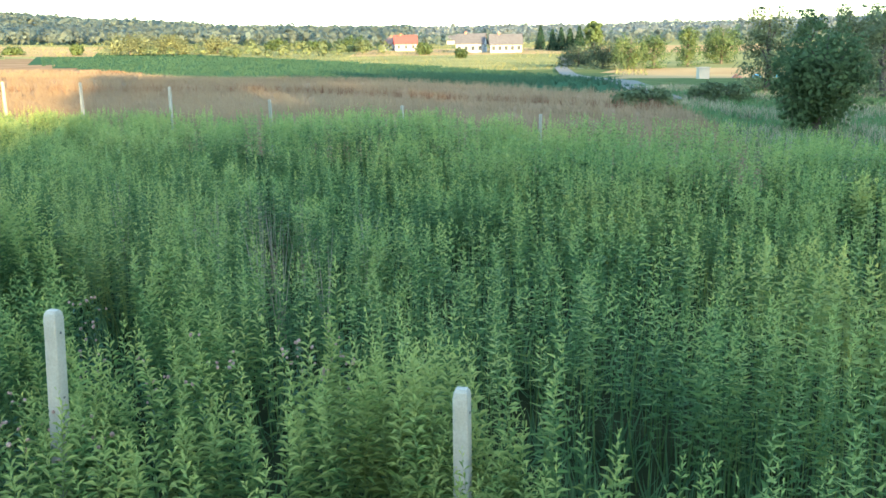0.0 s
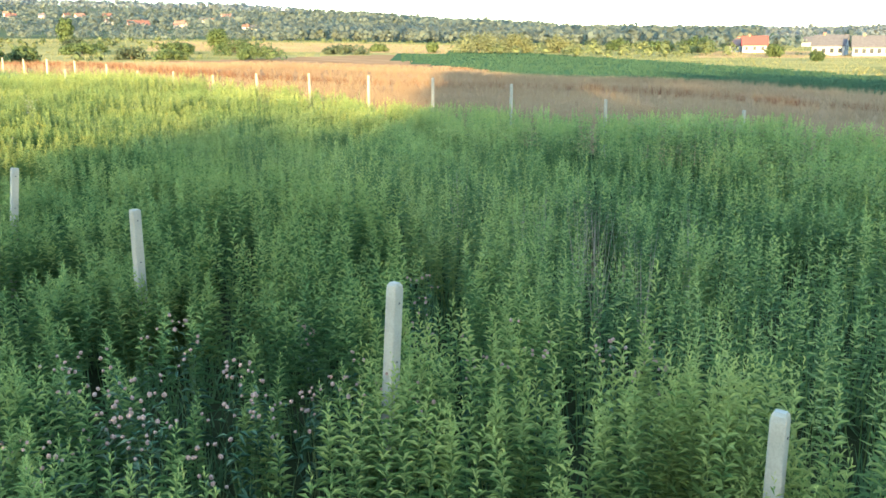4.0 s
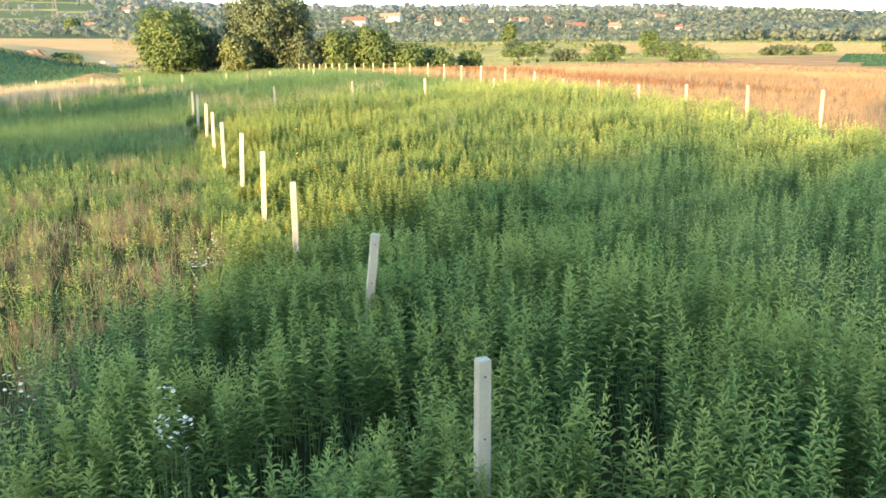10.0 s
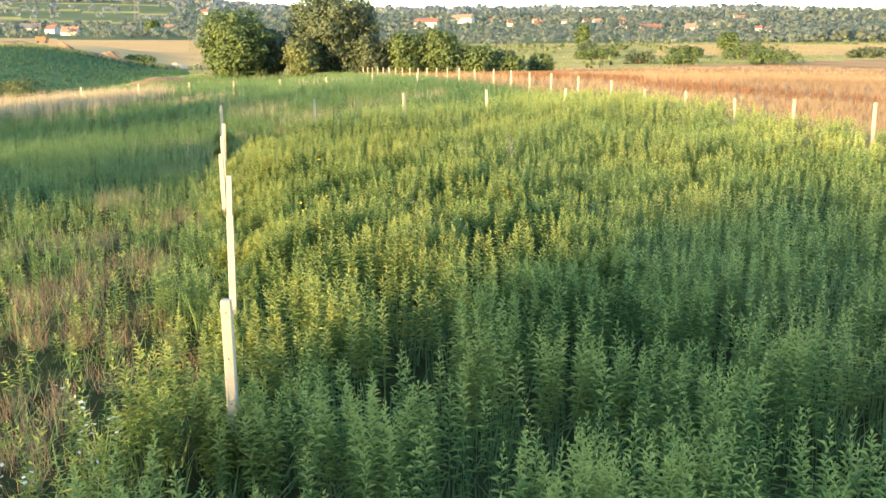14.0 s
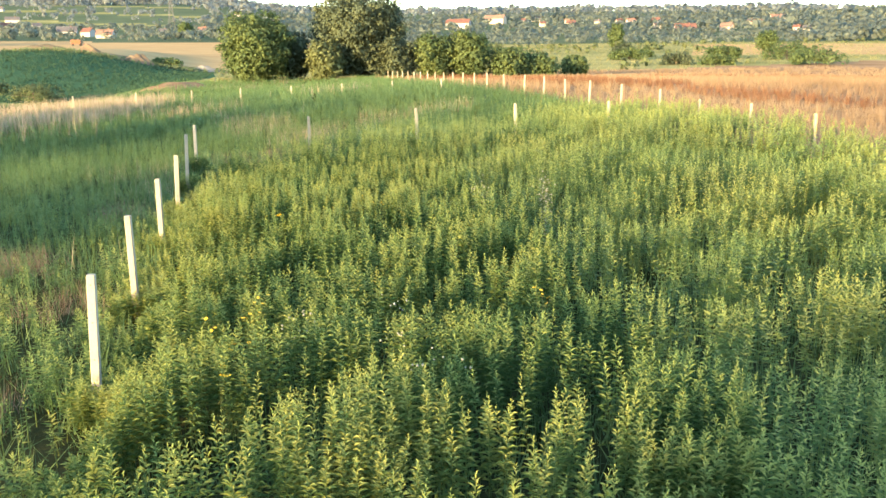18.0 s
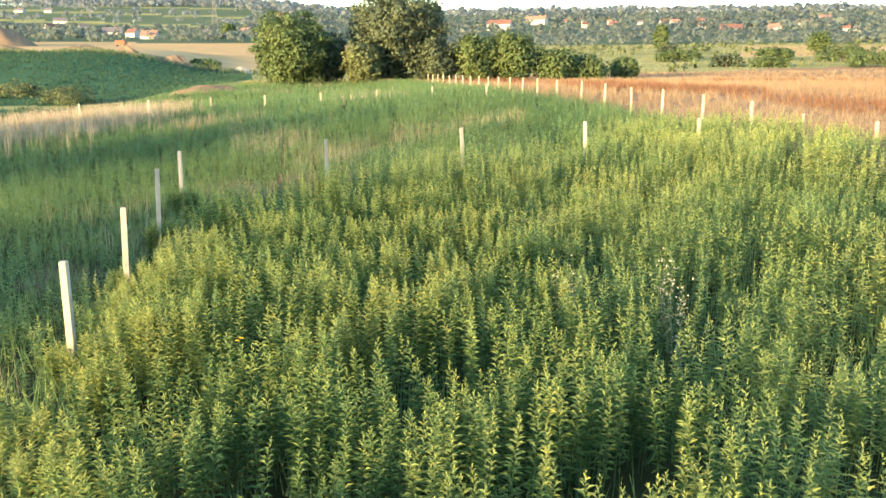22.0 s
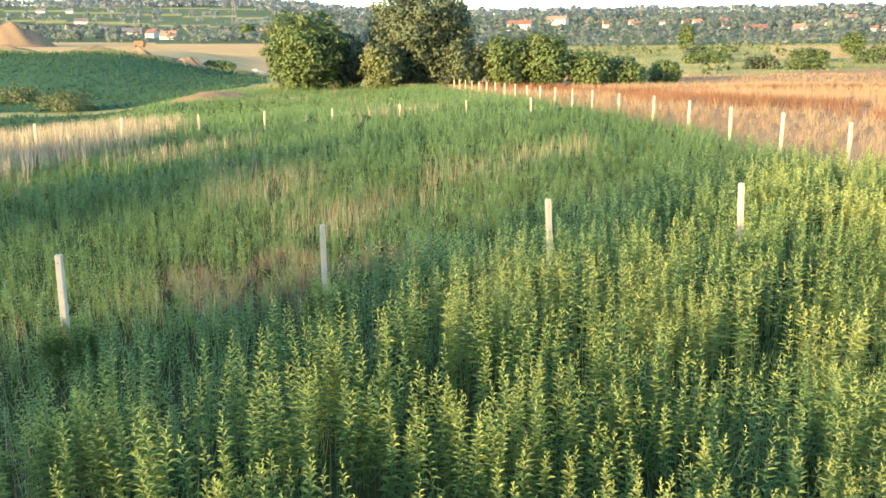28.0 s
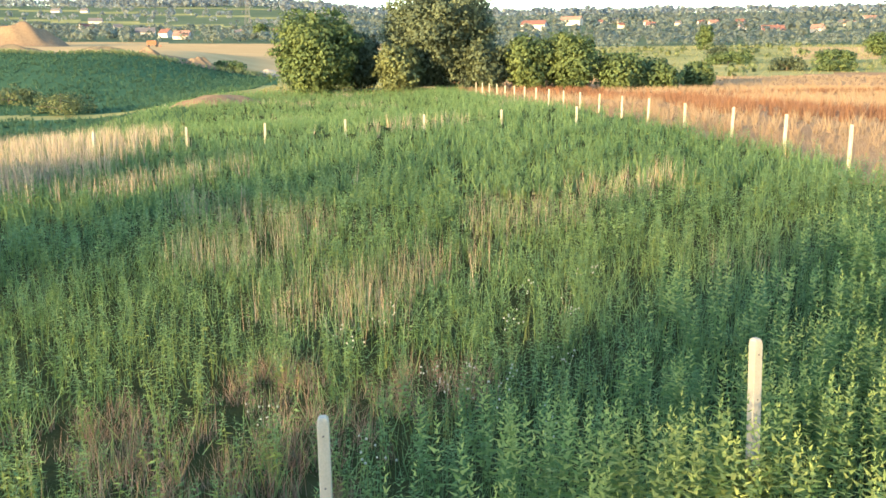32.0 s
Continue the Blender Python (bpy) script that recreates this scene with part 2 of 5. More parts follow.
def zone(x, y):
    """0 plot, 1 ripe crop, 2 green crop, 3 pale meadow, 4 stubble, 5 far green, 6 sand, 7 track"""
    x, y = np.asarray(x, float), np.asarray(y, float)
    z = np.zeros(x.shape, int)
    az = np.degrees(np.arctan2(x + 3, y))
    r = np.hypot(x + 3, y)
    z[(x > row_x(y) + 0.6) | (y > 100) | (x < -14)] = 8
    z[r > 150] = 3
    z[(y > 108) & (x < 12)] = 3
    near = np.interp(az, (41, 50, 60, 67.3, 74, 80), (262, 140, 85, 65, 58, 55))
    far = np.interp(az, (41, 51.5, 60, 67, 75.5, 80), (420, 362, 250, 180, 108, 56))
    fore = np.interp(az, (80, 88), (55, 20))
    z[(x > row_x(y) - 0.35) & (az < 88) & (r < np.where(az < 43, 900, np.where(az < 80, near, fore))) & (y < 165 + 0.33 * x)] = 1
    z[(az > 43) & (az < 80) & (r >= near) & (r < far)] = 2
    z[(x < -7) & (y > 118) & (y < 214 + 0.12 * x) & (x > -110)] = 2
    z[(x < -5 - 0.2 * (y - 80)) & (y > 80) & (y <= 118) & (x > -110)] = 2
    z[(x < -9) & (x > -70) & (np.abs(y - 117 - 0.1 * (x + 20)) < 2.5)] = 3
    z[(x < -4) & (x > -70) & (y >= 206) & (y < 228 + 6 * np.sin(x / 5))] = 6
    z[(az > -24) & (az < 3) & (y >= 228) & (y < 790)] = 4
    z[(az > 28) & (az < 46) & (r > 330) & (r < 560)] = 4
    z[(az > 62) & (r > 300) & (r < 420)] = 4
    z[(az > 78) & (az < 92) & (r > 95) & (r < 150)] = 4
    z[(r > 700) & (z != 4)] = 5
    z[(az > -25) & (az < -3) & (r > 1350) & (r < 2300) & (np.sin(r / 60 + az * 0.4) > 0.75)] = 3
    return z


def ground():
    rs = np.concatenate([np.arange(0, 40, 0.8), np.arange(40, 110, 2.2), np.geomspace(110, 4700, 90)])
    na = 220
    an = np.linspace(0, 2 * np.pi, na, endpoint=False)
    R, A = np.meshgrid(rs[1:], an, indexing="ij")
    X, Y = 3 + R * np.sin(A), 18 + R * np.cos(A)
    X, Y = np.r_[3, X.ravel()], np.r_[18, Y.ravel()]
    V = np.stack([X, Y, height(X, Y)], 1)
    faces = [(0, 1 + (k + 1) % na, 1 + k) for k in range(na)]
    for i in range(len(rs) - 2):
        a = 1 + i * na
        k = np.arange(na)
        faces += np.stack([a + k, a + (k + 1) % na, a + na + (k + 1) % na, a + na + k], 1).tolist()
    me = bpy.data.meshes.new("ground")
    me.from_pydata(V.tolist(), [], faces)
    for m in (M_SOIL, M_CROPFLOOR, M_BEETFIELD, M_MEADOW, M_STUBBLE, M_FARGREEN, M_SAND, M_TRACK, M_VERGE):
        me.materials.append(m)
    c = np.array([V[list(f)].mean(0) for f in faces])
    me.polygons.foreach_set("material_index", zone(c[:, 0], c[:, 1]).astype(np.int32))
    me.polygons.foreach_set("use_smooth", np.ones(len(faces), bool))
    me.update()
    return tagged(new("ground", me), "rolling farmland ground of soil, crops and meadows", "ground", kind="structure")


ground()

# ---------------------------------------------------------------- builders


def part(name, bm, material, parent=None, label=""):
    me = bpy.data.meshes.new(name)
    bm.to_mesh(me)
    bm.free()
    me.materials.append(material)
    ob = new(name, me)
    if parent is not None:
        ob.parent = parent
    if label:
        ob["label"] = label
    return ob


def mesh_from(name, V, Fc, material, parent=None):
    """A mesh from arrays: triangles or quads of one size."""
    V, Fc = np.asarray(V, np.float32), np.asarray(Fc, np.int32)
    k = Fc.shape[1]
    me = bpy.data.meshes.new(name)
    me.vertices.add(len(V))
    me.vertices.foreach_set("co", V.ravel())
    me.loops.add(Fc.size)
    me.loops.foreach_set("vertex_index", Fc.ravel())
    me.polygons.add(len(Fc))
    me.polygons.foreach_set("loop_start", np.arange(0, Fc.size, k, dtype=np.int32))
    me.update(calc_edges=True)
    me.materials.append(material)
    ob = new(name, me)
    if parent is not None:
        ob.parent = parent
    return ob


def faced(V, F, N):
    """Turn each triangle's front the way its foliage faces."""
    g = np.cross(V[F[:, 1]] - V[F[:, 0]], V[F[:, 2]] - V[F[:, 0]])
    back = (g * N[F[:, 0]]).sum(1) < 0
    F = F.copy()
    F[back] = F[back][:, ::-1]
    return F


def soften(ob, N):
    """Leaf normals that follow the crown's roundness, as dense foliage scatters light."""
    N = N / (np.linalg.norm(N, axis=1, keepdims=True) + 1e-9)
    ob.data.polygons.foreach_set("use_smooth", np.ones(len(ob.data.polygons), bool))
    ob.data.normals_split_custom_set_from_vertices(N.astype(np.float32))


def leaves(base, way, length, width, droop=0.0, seed=0):
    """Pointed leaves, each folded along its midrib: two triangles. Arrays of N."""
    rng = np.random.default_rng(seed)
    n = len(base)
    way = way / np.linalg.norm(way, axis=1, keepdims=True)
    side = np.cross(way, (0, 0, 1.0)) + rng.normal(0, 0.25, (n, 3))
    side /= np.linalg.norm(side, axis=1, keepdims=True) + 1e-9
    up = np.cross(side, way)
    L, W = length[:, None], width[:, None]
    mid = base + way * L * 0.45 + up * W * 0.25
    tip = base + way * L + np.array([0, 0, -1.0]) * L * droop
    V = np.stack([base, mid + side * W * 0.5, tip, mid - side * W * 0.5], 1).reshape(-1, 3)
    i = 4 * np.arange(n)[:, None]
    F = np.concatenate([i + [0, 1, 2], i + [0, 2, 3]], 0)
    return V, F


def sprays(P, d, length, width, tilt, rng):
    """Leafy sprays lying like loose shingles on a crown that faces along d: two triangles each."""
    n = len(P)
    d = d + rng.normal(0, tilt, (n, 3))
    d /= np.linalg.norm(d, axis=1, keepdims=True) + 1e-9
    t1 = np.cross(d, rng.normal(0, 1, (n, 3)))
    t1 /= np.linalg.norm(t1, axis=1, keepdims=True) + 1e-9
    t2 = np.cross(d, t1)
    L, W = length[:, None], width[:, None]
    V = np.stack([P - t1 * L * 0.5, P + t2 * W * 0.5 + d * L * 0.08, P + t1 * L * 0.5 - d * L * 0.1, P - t2 * W * 0.5 + d * L * 0.08], 1).reshape(-1, 3)
    i = 4 * np.arange(n)[:, None]
    return V, np.concatenate([i + [0, 2, 1], i + [0, 3, 2]], 0)


def narrow(base, way, length, width, droop, seed):
    """Narrow pointed leaves, one triangle each, arching over at the tip."""
    rng = np.random.default_rng(seed)
    n = len(base)
    side = np.stack([-way[:, 1], way[:, 0], rng.normal(0, 0.3, n)], 1)
    side /= np.linalg.norm(side, axis=1, keepdims=True) + 1e-9
    side *= width[:, None] * 0.5
    tip = base + way * length[:, None]
    tip[:, 2] -= length * droop
    q = base + way * length[:, None] * 0.12
    V = np.stack([q - side, q + side, tip], 1).reshape(-1, 3)
    return V, np.arange(3 * n).reshape(-1, 3)


def lance(base, way, length, width, droop, seed):
    """Lance-shaped leaves folded along the midrib, two triangles each, arching over at the tip."""
    rng = np.random.default_rng(seed)
    n = len(base)
    side = np.stack([-way[:, 1], way[:, 0], rng.normal(0, 0.22, n)], 1)
    side /= np.linalg.norm(side, axis=1, keepdims=True) + 1e-9
    side *= width[:, None] * 0.5
    mid = base + way * length[:, None] * 0.42
    mid[:, 2] += length * 0.05
    tip = base + way * length[:, None]
    tip[:, 2] -= length * droop
    V = np.stack([base, mid - side, tip, mid + side], 1).reshape(-1, 3)
    i = 4 * np.arange(n)[:, None]
    return V, np.concatenate([i + [0, 2, 1], i + [0, 3, 2]], 1).reshape(-1, 3)


def spikes(base, top, rad):
    """Thin three-sided stems, tapering to a point."""
    n = len(base)
    a = np.array([0, 2.094, 4.189])
    ring = np.stack([np.cos(a), np.sin(a), 0 * a], 1)
    V = np.concatenate([base[:, None] + ring[None] * rad[:, None, None], top[:, None]], 1).reshape(-1, 3)
    i = 4 * np.arange(n)[:, None]
    F = np.concatenate([i + [0, 1, 3], i + [1, 2, 3], i + [2, 0, 3]], 0)
    return V, F


def join(sets):
    Vs, Fs, o = [], [], 0
    for V, F in sets:
        Vs.append(V)
        Fs.append(F + o)
        o += len(V)
    return np.concatenate(Vs), np.concatenate(Fs)


def scatter(x0, x1, y0, y1, density, rng):
    n = int((x1 - x0) * (y1 - y0) * density)
    return np.stack([rng.uniform(x0, x1, n), rng.uniform(y0, y1, n)], 1)


def wave(x, y, s, k=0.0):
    """Slow unevenness between 0 and 1."""
    return 0.5 + 0.25 * (np.sin(x / s + 1.7 * np.sin(y / s * 0.7 + k) + k) + np.sin(y / s * 1.1 + 1.3 * np.sin(x / s * 0.8 - k) + 2 * k))


def stand_height(x, y):
    """How tall the goldenrod grows: tall by the first posts and before the meadow, low along the post line."""
    h = np.interp(y, (-3, 8, 12, 16, 22, 27, 31, 38, 46), (1.12, 1.16, 1.0, 0.86, 0.93, 1.0, 1.15, 1.08, 1.0))
    dent = np.interp(y, (1, 4, 10, 13, 15, 24, 28, 33), (0.1, 0.12, 0.15, 0.4, 0.56, 0.54, 0.46, 0.3))
    h = h * (1 - dent * np.exp(-((x - 0.05) / 0.42) ** 2))
    h = h * (1 - 0.3 * np.exp(-((x + 0.7) / 0.9) ** 2 - ((y - 3.9) / 0.8) ** 2))
    return h * np.interp(x, (-3.5, -1.0, 0.4), (0.72, 0.84, 1.0)) * (1 + 0.2 * smooth(6, 13, x) * (1 - smooth(11, 21, y)))


def meadow_height(x, y):
    """How tall the herbs of the meadow grow."""
    return np.interp(y, (3, 8, 12, 28, 36, 46, 60, 80), (0.86, 0.82, 0.62, 0.60, 0.66, 0.68, 0.62, 0.5)) * (1 - 0.3 * np.exp(-((x - 0.05) / 0.5) ** 2) * (y < 30))


def goldenrod(name, pts, nleaf, scale, rng, seed, tall, label="", pale=0.72, rise=0.0, fine=False, low=0.36, leaf=1.0):
    """Upright leafy stems with spirals of narrow leaves that close to a point at the top."""
    n = len(pts)
    x, y = pts.T
    h = (tall(x, y) * (0.72 + 0.2 * wave(x, y, 1.3) + 0.3 * wave(x, y, 0.28, 1.4) + rng.normal(0, 0.055, n))).clip(0.2, 1.45)
    z = height(x, y)
    base = np.stack([x, y, z - 0.03], 1)
    lean = rng.normal(0, 0.075, (n, 2)) + 0.12 * np.stack([wave(x, y, 0.5, 3.0) - 0.5, wave(x, y, 0.6, 5.0) - 0.5], 1)
    top = np.stack([x + lean[:, 0] * h, y + lean[:, 1] * h, z + h], 1)
    st = spikes(base, top, 0.004 * scale * np.ones(n))
    u = (np.arange(nleaf) + 0.5) / nleaf
    u = low + (1 - low) * u ** 0.85
    U = np.broadcast_to(u, (n, nleaf)) + rng.normal(0, 0.006, (n, nleaf))
    U = U.clip(0.1, 1.0)
    ang = rng.uniform(0, 6.28, (n, 1)) + np.arange(nleaf) * 2.4 + rng.normal(0, 0.2, (n, nleaf))
    el = np.interp(U, (0.25, 0.6, 0.9, 1.0), (0.2, 0.42, 0.78, 1.3)) + rise + rng.normal(0, 0.12, (n, nleaf))
    ln = np.interp(U, (0.2, 0.5, 0.85, 1.0), (0.07, 0.086, 0.07, 0.036)) * rng.uniform(0.8, 1.2, (n, 1)) * rng.uniform(0.85, 1.1, (n, nleaf)) * scale ** 0.4 * leaf
    P = base[:, None] + (top - base)[:, None] * U[:, :, None]
    way = np.stack([np.cos(ang) * np.cos(el), np.sin(ang) * np.cos(el), np.sin(el)], 2)
    lv = (lance if fine else narrow)(P.reshape(-1, 3), way.reshape(-1, 3), ln.ravel(), ln.ravel() * (0.2 if fine else 0.19) * scale, 0.3 if fine else 0.34, seed)
    V, F = join([st, lv])
    ob = mesh_from(name, V, F, M_ROD_OLD_SHADED)
    ob.data.materials.append(M_ROD_YOUNG_LIT)
    # Leaves above pale take the young, brightened colour; those below the shade-darkened one.
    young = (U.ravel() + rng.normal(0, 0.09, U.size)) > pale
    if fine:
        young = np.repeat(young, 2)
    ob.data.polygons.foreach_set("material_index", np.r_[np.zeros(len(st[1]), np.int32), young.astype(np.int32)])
    return tagged(ob, label or "dense stand of green goldenrod stems before flowering", "goldenrod", kind="stuff")


def blades(name, pts, h, width, per, material, rng, label, category="grass", lean=0.25):
    """Tufts of thin grass blades or stalks."""
    n = len(pts)
    x, y = pts.T
    z = height(x, y)
    B = np.repeat(np.stack([x, y, z], 1), per, 0) + np.c_[rng.normal(0, 0.05, (n * per, 2)), np.zeros(n * per)]
    H = np.repeat(h, per) * rng.uniform(0.6, 1.1, n * per)
    a = rng.uniform(0, 6.28, n * per)
    tilt = np.abs(rng.normal(0, lean, n * per))
    way = np.stack([np.cos(a) * np.sin(tilt), np.sin(a) * np.sin(tilt), np.cos(tilt)], 1)
    side = np.stack([-np.sin(a + 0.8), np.cos(a + 0.8), 0 * a], 1) * (np.repeat(np.broadcast_to(width, n), per) * rng.uniform(0.6, 1.3, n * per))[:, None] * 0.5
    V = np.stack([B - side, B + side, B + way * H[:, None]], 1).reshape(-1, 3)
    ob = mesh_from(name, V, np.arange(3 * n * per).reshape(-1, 3), material)
    return tagged(ob, label, category, kind="stuff")


# ---------------------------------------------------------------- fence posts


def post_mesh(name, w, h, crown):
    """A square cast post, tapering a little, with chamfered edges, a crowned or flat top and wire holes."""
    bm = bmesh.new()
    prof = [(-0.5, 1.0), (0.6, 0.98), (h - 0.012, 0.93)]
    c = 0.16
    ring = [(-1 + c, -1), (1 - c, -1), (1, -1 + c), (1, 1 - c), (1 - c, 1), (-1 + c, 1), (-1, 1 - c), (-1, -1 + c)]
    rows = [[bm.verts.new((px * s * w / 2, py * s * w / 2, z)) for px, py in ring] for z, s in prof]
    if crown:
        for z, s in ((h + 0.012, 0.82), (h + 0.026, 0.5)):
            rows.append([bm.verts.new((px * s * w / 2, py * 0.95 * w / 2 * (0.4 + 0.6 * s), z)) for px, py in ring])
    else:
        rows.append([bm.verts.new((px * 0.86 * w / 2, py * 0.86 * w / 2, h)) for px, py in ring])
    for a, b in zip(rows, rows[1:]):
        for k in range(8):
            bm.faces.new((a[k], a[(k + 1) % 8], b[(k + 1) % 8], b[k]))
    bm.faces.new(rows[-1])
    bm.faces.new(rows[0][::-1])
    me = bpy.data.meshes.new(name)
    bm.to_mesh(me)
    bm.free()
    me.materials.append(M_CONCRETE)
    return me


M_HOLE = plain_mat("wire_hole", (0.08, 0.075, 0.07), (0.12, 0.11, 0.1), 20, 0.9, 0.0)
POST_W = 0.072
POST_ROUND = post_mesh("fence_post", POST_W, 1.38, True)
POST_FLAT = post_mesh("fence_post", POST_W, 1.38, False)


def hole_mesh():
    bm = bmesh.new()
    bmesh.ops.create_cone(bm, cap_ends=True, segments=10, radius1=0.006, radius2=0.006, depth=0.004)
    bmesh.ops.rotate(bm, verts=bm.verts, matrix=Matrix.Rotation(radians(90), 3, 'X'))
    me = bpy.data.meshes.new("wire_hole")
    bm.to_mesh(me)
    bm.free()
    me.materials.append(M_HOLE)
    return me


HOLE = hole_mesh()


def fence_post(x, y, top, rng, round_top, group, holes=True, tilt=None):
    """A post by the place of its top; tilt is how far the top leans over in x and y for each metre of height."""
    ob = new("fence_post", POST_ROUND if round_top else POST_FLAT)
    turn = rng.uniform(-12, 12)
    lx, ly = tilt or (rng.uniform(-0.02, 0.02), rng.uniform(-0.02, 0.02))
    ob.matrix_world = pose(x - lx * 1.39, y - ly * 1.39, top - 1.39, -math.degrees(ly), math.degrees(lx), 0) @ pose(0, 0, 0, 0, 0, turn)
    tagged(ob, "pale weathered concrete fence post with %s top among weeds" % ("a rounded" if round_top else "a flat"), "fence post", group)
    if holes:
        for face in (-1, 1):
            for z in (1.30, 0.98, 0.66):
                hob = new("wire_hole", HOLE)
                hob.parent = ob
                hob.location = (0, face * (POST_W / 2 * 0.945), z)
    return ob


LEFT_ROW = ((0.27, 1.39, 1.03), (-0.05, 3.30, 1.27), (0.0, 6.23, 1.31), (0.22, 9.19, 1.35), (0.0, 12.0, 1.40), (0.05, 15.06, 1.43),
            (0.06, 18.06, 1.45), (-0.05, 20.98, 1.44), (-0.03, 23.91, 1.48), (0.0, 26.64, 1.54), (-0.05, 29.68, 1.66), (-0.07, 32.49, 1.66))
CROSS_ROW = ((2.69, 33.18, 1.75), (5.57, 33.82, 1.88), (8.53, 34.49, 1.92), (11.80, 35.61, 1.88))
FAR_ROW = [(-7.2, 55.4, 1.55), (-4.4, 56.0, 1.66), (-1.84, 57.13, 1.72), (0.57, 57.79, 1.77), (3.20, 58.44, 1.82), (5.97, 59.20, 1.91), (8.85, 59.81, 2.02), (11.70, 60.0, 2.10)]
CROP_ROW = [(16.91, 2.06, 0.63), (16.45, 5.81, 1.02), (16.06, 9.12, 1.21), (15.59, 12.54, 1.38), (15.74, 15.73, 1.66), (15.86, 18.91, 1.77),
            (16.05, 22.08, 1.79), (15.99, 25.20, 1.82), (16.15, 28.69, 1.78), (16.03, 31.60, 1.66), (16.25, 35.13, 1.76), (16.31, 38.48, 1.75),
            (15.68, 40.26, 2.04), (14.85, 41.79, 2.21), (14.58, 44.33, 2.27), (14.54, 47.20, 2.27), (14.60, 50.24, 2.33), (14.62, 53.37, 2.36), (14.39, 56.46, 2.36)]
CROP_ROW += [(14.25, 59.46 + 3 * k, 2.37 - 0.022 * k) for k in range(14)]
TILTS = {(0.27, 1.39): (0.0, 0.0), (-0.05, 3.30): (0.03, -0.042), (0.0, 6.23): (0.0, 0.003), (0.22, 9.19): (0.112, 0.002), (0.0, 12.0): (-0.007, 0.003), (0.05, 15.06): (0.017, -0.002),
         (0.06, 18.06): (0.037, 0.01), (-0.05, 20.98): (-0.01, -0.002), (-0.03, 23.91): (0.0, -0.005), (0.0, 26.64): (0.028, 0.008), (-0.05, 29.68): (0.032, 0.007), (-0.07, 32.49): (0.006, -0.013),
         (2.69, 33.18): (-0.009, -0.008), (5.57, 33.82): (-0.044, 0.008), (8.53, 34.49): (-0.029, 0.016)}
prng = np.random.default_rng(5)
for row, group in ((LEFT_ROW, "posts of the near side"), (CROSS_ROW, "posts across the plot"), (FAR_ROW, "posts of the far side"), (CROP_ROW, "posts beside the ripe crop")):
    for k, (x, y, z) in enumerate(row):
        fence_post(x, y, z, prng, (group[9:13] != "the " or k < 2) and k % 5 != 3 or group == "posts across the plot", group, row is LEFT_ROW or row is CROSS_ROW, TILTS.get((x, y)))

# ---------------------------------------------------------------- plants of the plot
vr = np.random.default_rng(11)


def weed_edge(x):
    """Where the goldenrod gives way to shorter grass."""
    return np.interp(x, (-3, 0, 1.2, 3.7, 5.5, 9, 14), (12, 27, 30, 33, 36, 38.5, 42)) + 0.8 * np.sin(x * 2.1)


def left_edge(y):
    return np.interp(y, (-12, 2, 6, 8, 10, 14, 30), (-2.6, -2.4, -3.4, -3.0, -1.4, -0.4, -0.15)) + 0.25 * np.sin(y * 1.9)


def off_line(x, y):
    """How far a place lies from the line along the posts that is looked at from nearest."""
    d = np.full(len(x), 1e9)
    for q in ((-2.9, 0), (-2.4, 1), (-1.8, 1.8), (-1, 3.5), (-0.3, 5.4), (0.3, 7), (1, 9.2), (1.7, 12), (2, 14), (2.3, 16.5), (2.5, 19), (2.7, 22), (2.7, 25), (2.8, 28.5)):
        d = np.minimum(d, np.hypot(x - q[0], y - q[1]))
    return d


def rod_field():
    p = scatter(-4, 16.5, -3, 46, 68, vr)
    x, y = p.T
    n = len(p)
    keep = (x > left_edge(y) + vr.normal(0, 0.25, n)) & (x < row_x(y) - 0.2 + vr.normal(0, 0.3, n)) & (y < weed_edge(x) + vr.normal(0, 0.5, n))
    keep &= vr.uniform(0, 1, n) < -0.1 + 1.6 * wave(x, y, 0.34, 0.6) * (0.55 + 0.45 * wave(x, y, 1.7, 2.2))
    keep &= y > -1.6 - 0.06 * (x + 3)
    keep &= (np.hypot(x + 0.6, (y - 3.9) * 1.2) > 0.95) | (vr.uniform(0, 1, n) < 0.3)
    p = p[keep]
    q = scatter(-4, 16.5, -2, 44, 20, vr)
    qx, qy = q.T
    q = q[(qx > left_edge(qy)) & (qx < row_x(qy)) & (qy < weed_edge(qx)) & (off_line(qx, qy) < 12)]
    blades("undergrowth", q, 0.32 + 0.25 * wave(*q.T, 0.8), 0.022, 6, M_GRASS, vr, "green grass undergrowth between the goldenrod stems", "grass", 0.5)
    d = off_line(*p.T)
    u = vr.uniform(0, 1, len(p))
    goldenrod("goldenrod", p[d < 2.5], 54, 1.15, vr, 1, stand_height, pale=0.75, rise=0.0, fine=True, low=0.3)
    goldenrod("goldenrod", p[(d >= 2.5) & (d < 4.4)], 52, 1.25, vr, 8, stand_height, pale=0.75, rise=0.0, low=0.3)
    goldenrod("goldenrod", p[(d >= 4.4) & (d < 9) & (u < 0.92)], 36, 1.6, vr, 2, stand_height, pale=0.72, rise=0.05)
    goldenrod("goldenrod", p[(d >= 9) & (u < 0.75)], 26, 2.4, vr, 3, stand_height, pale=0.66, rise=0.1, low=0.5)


rod_field()


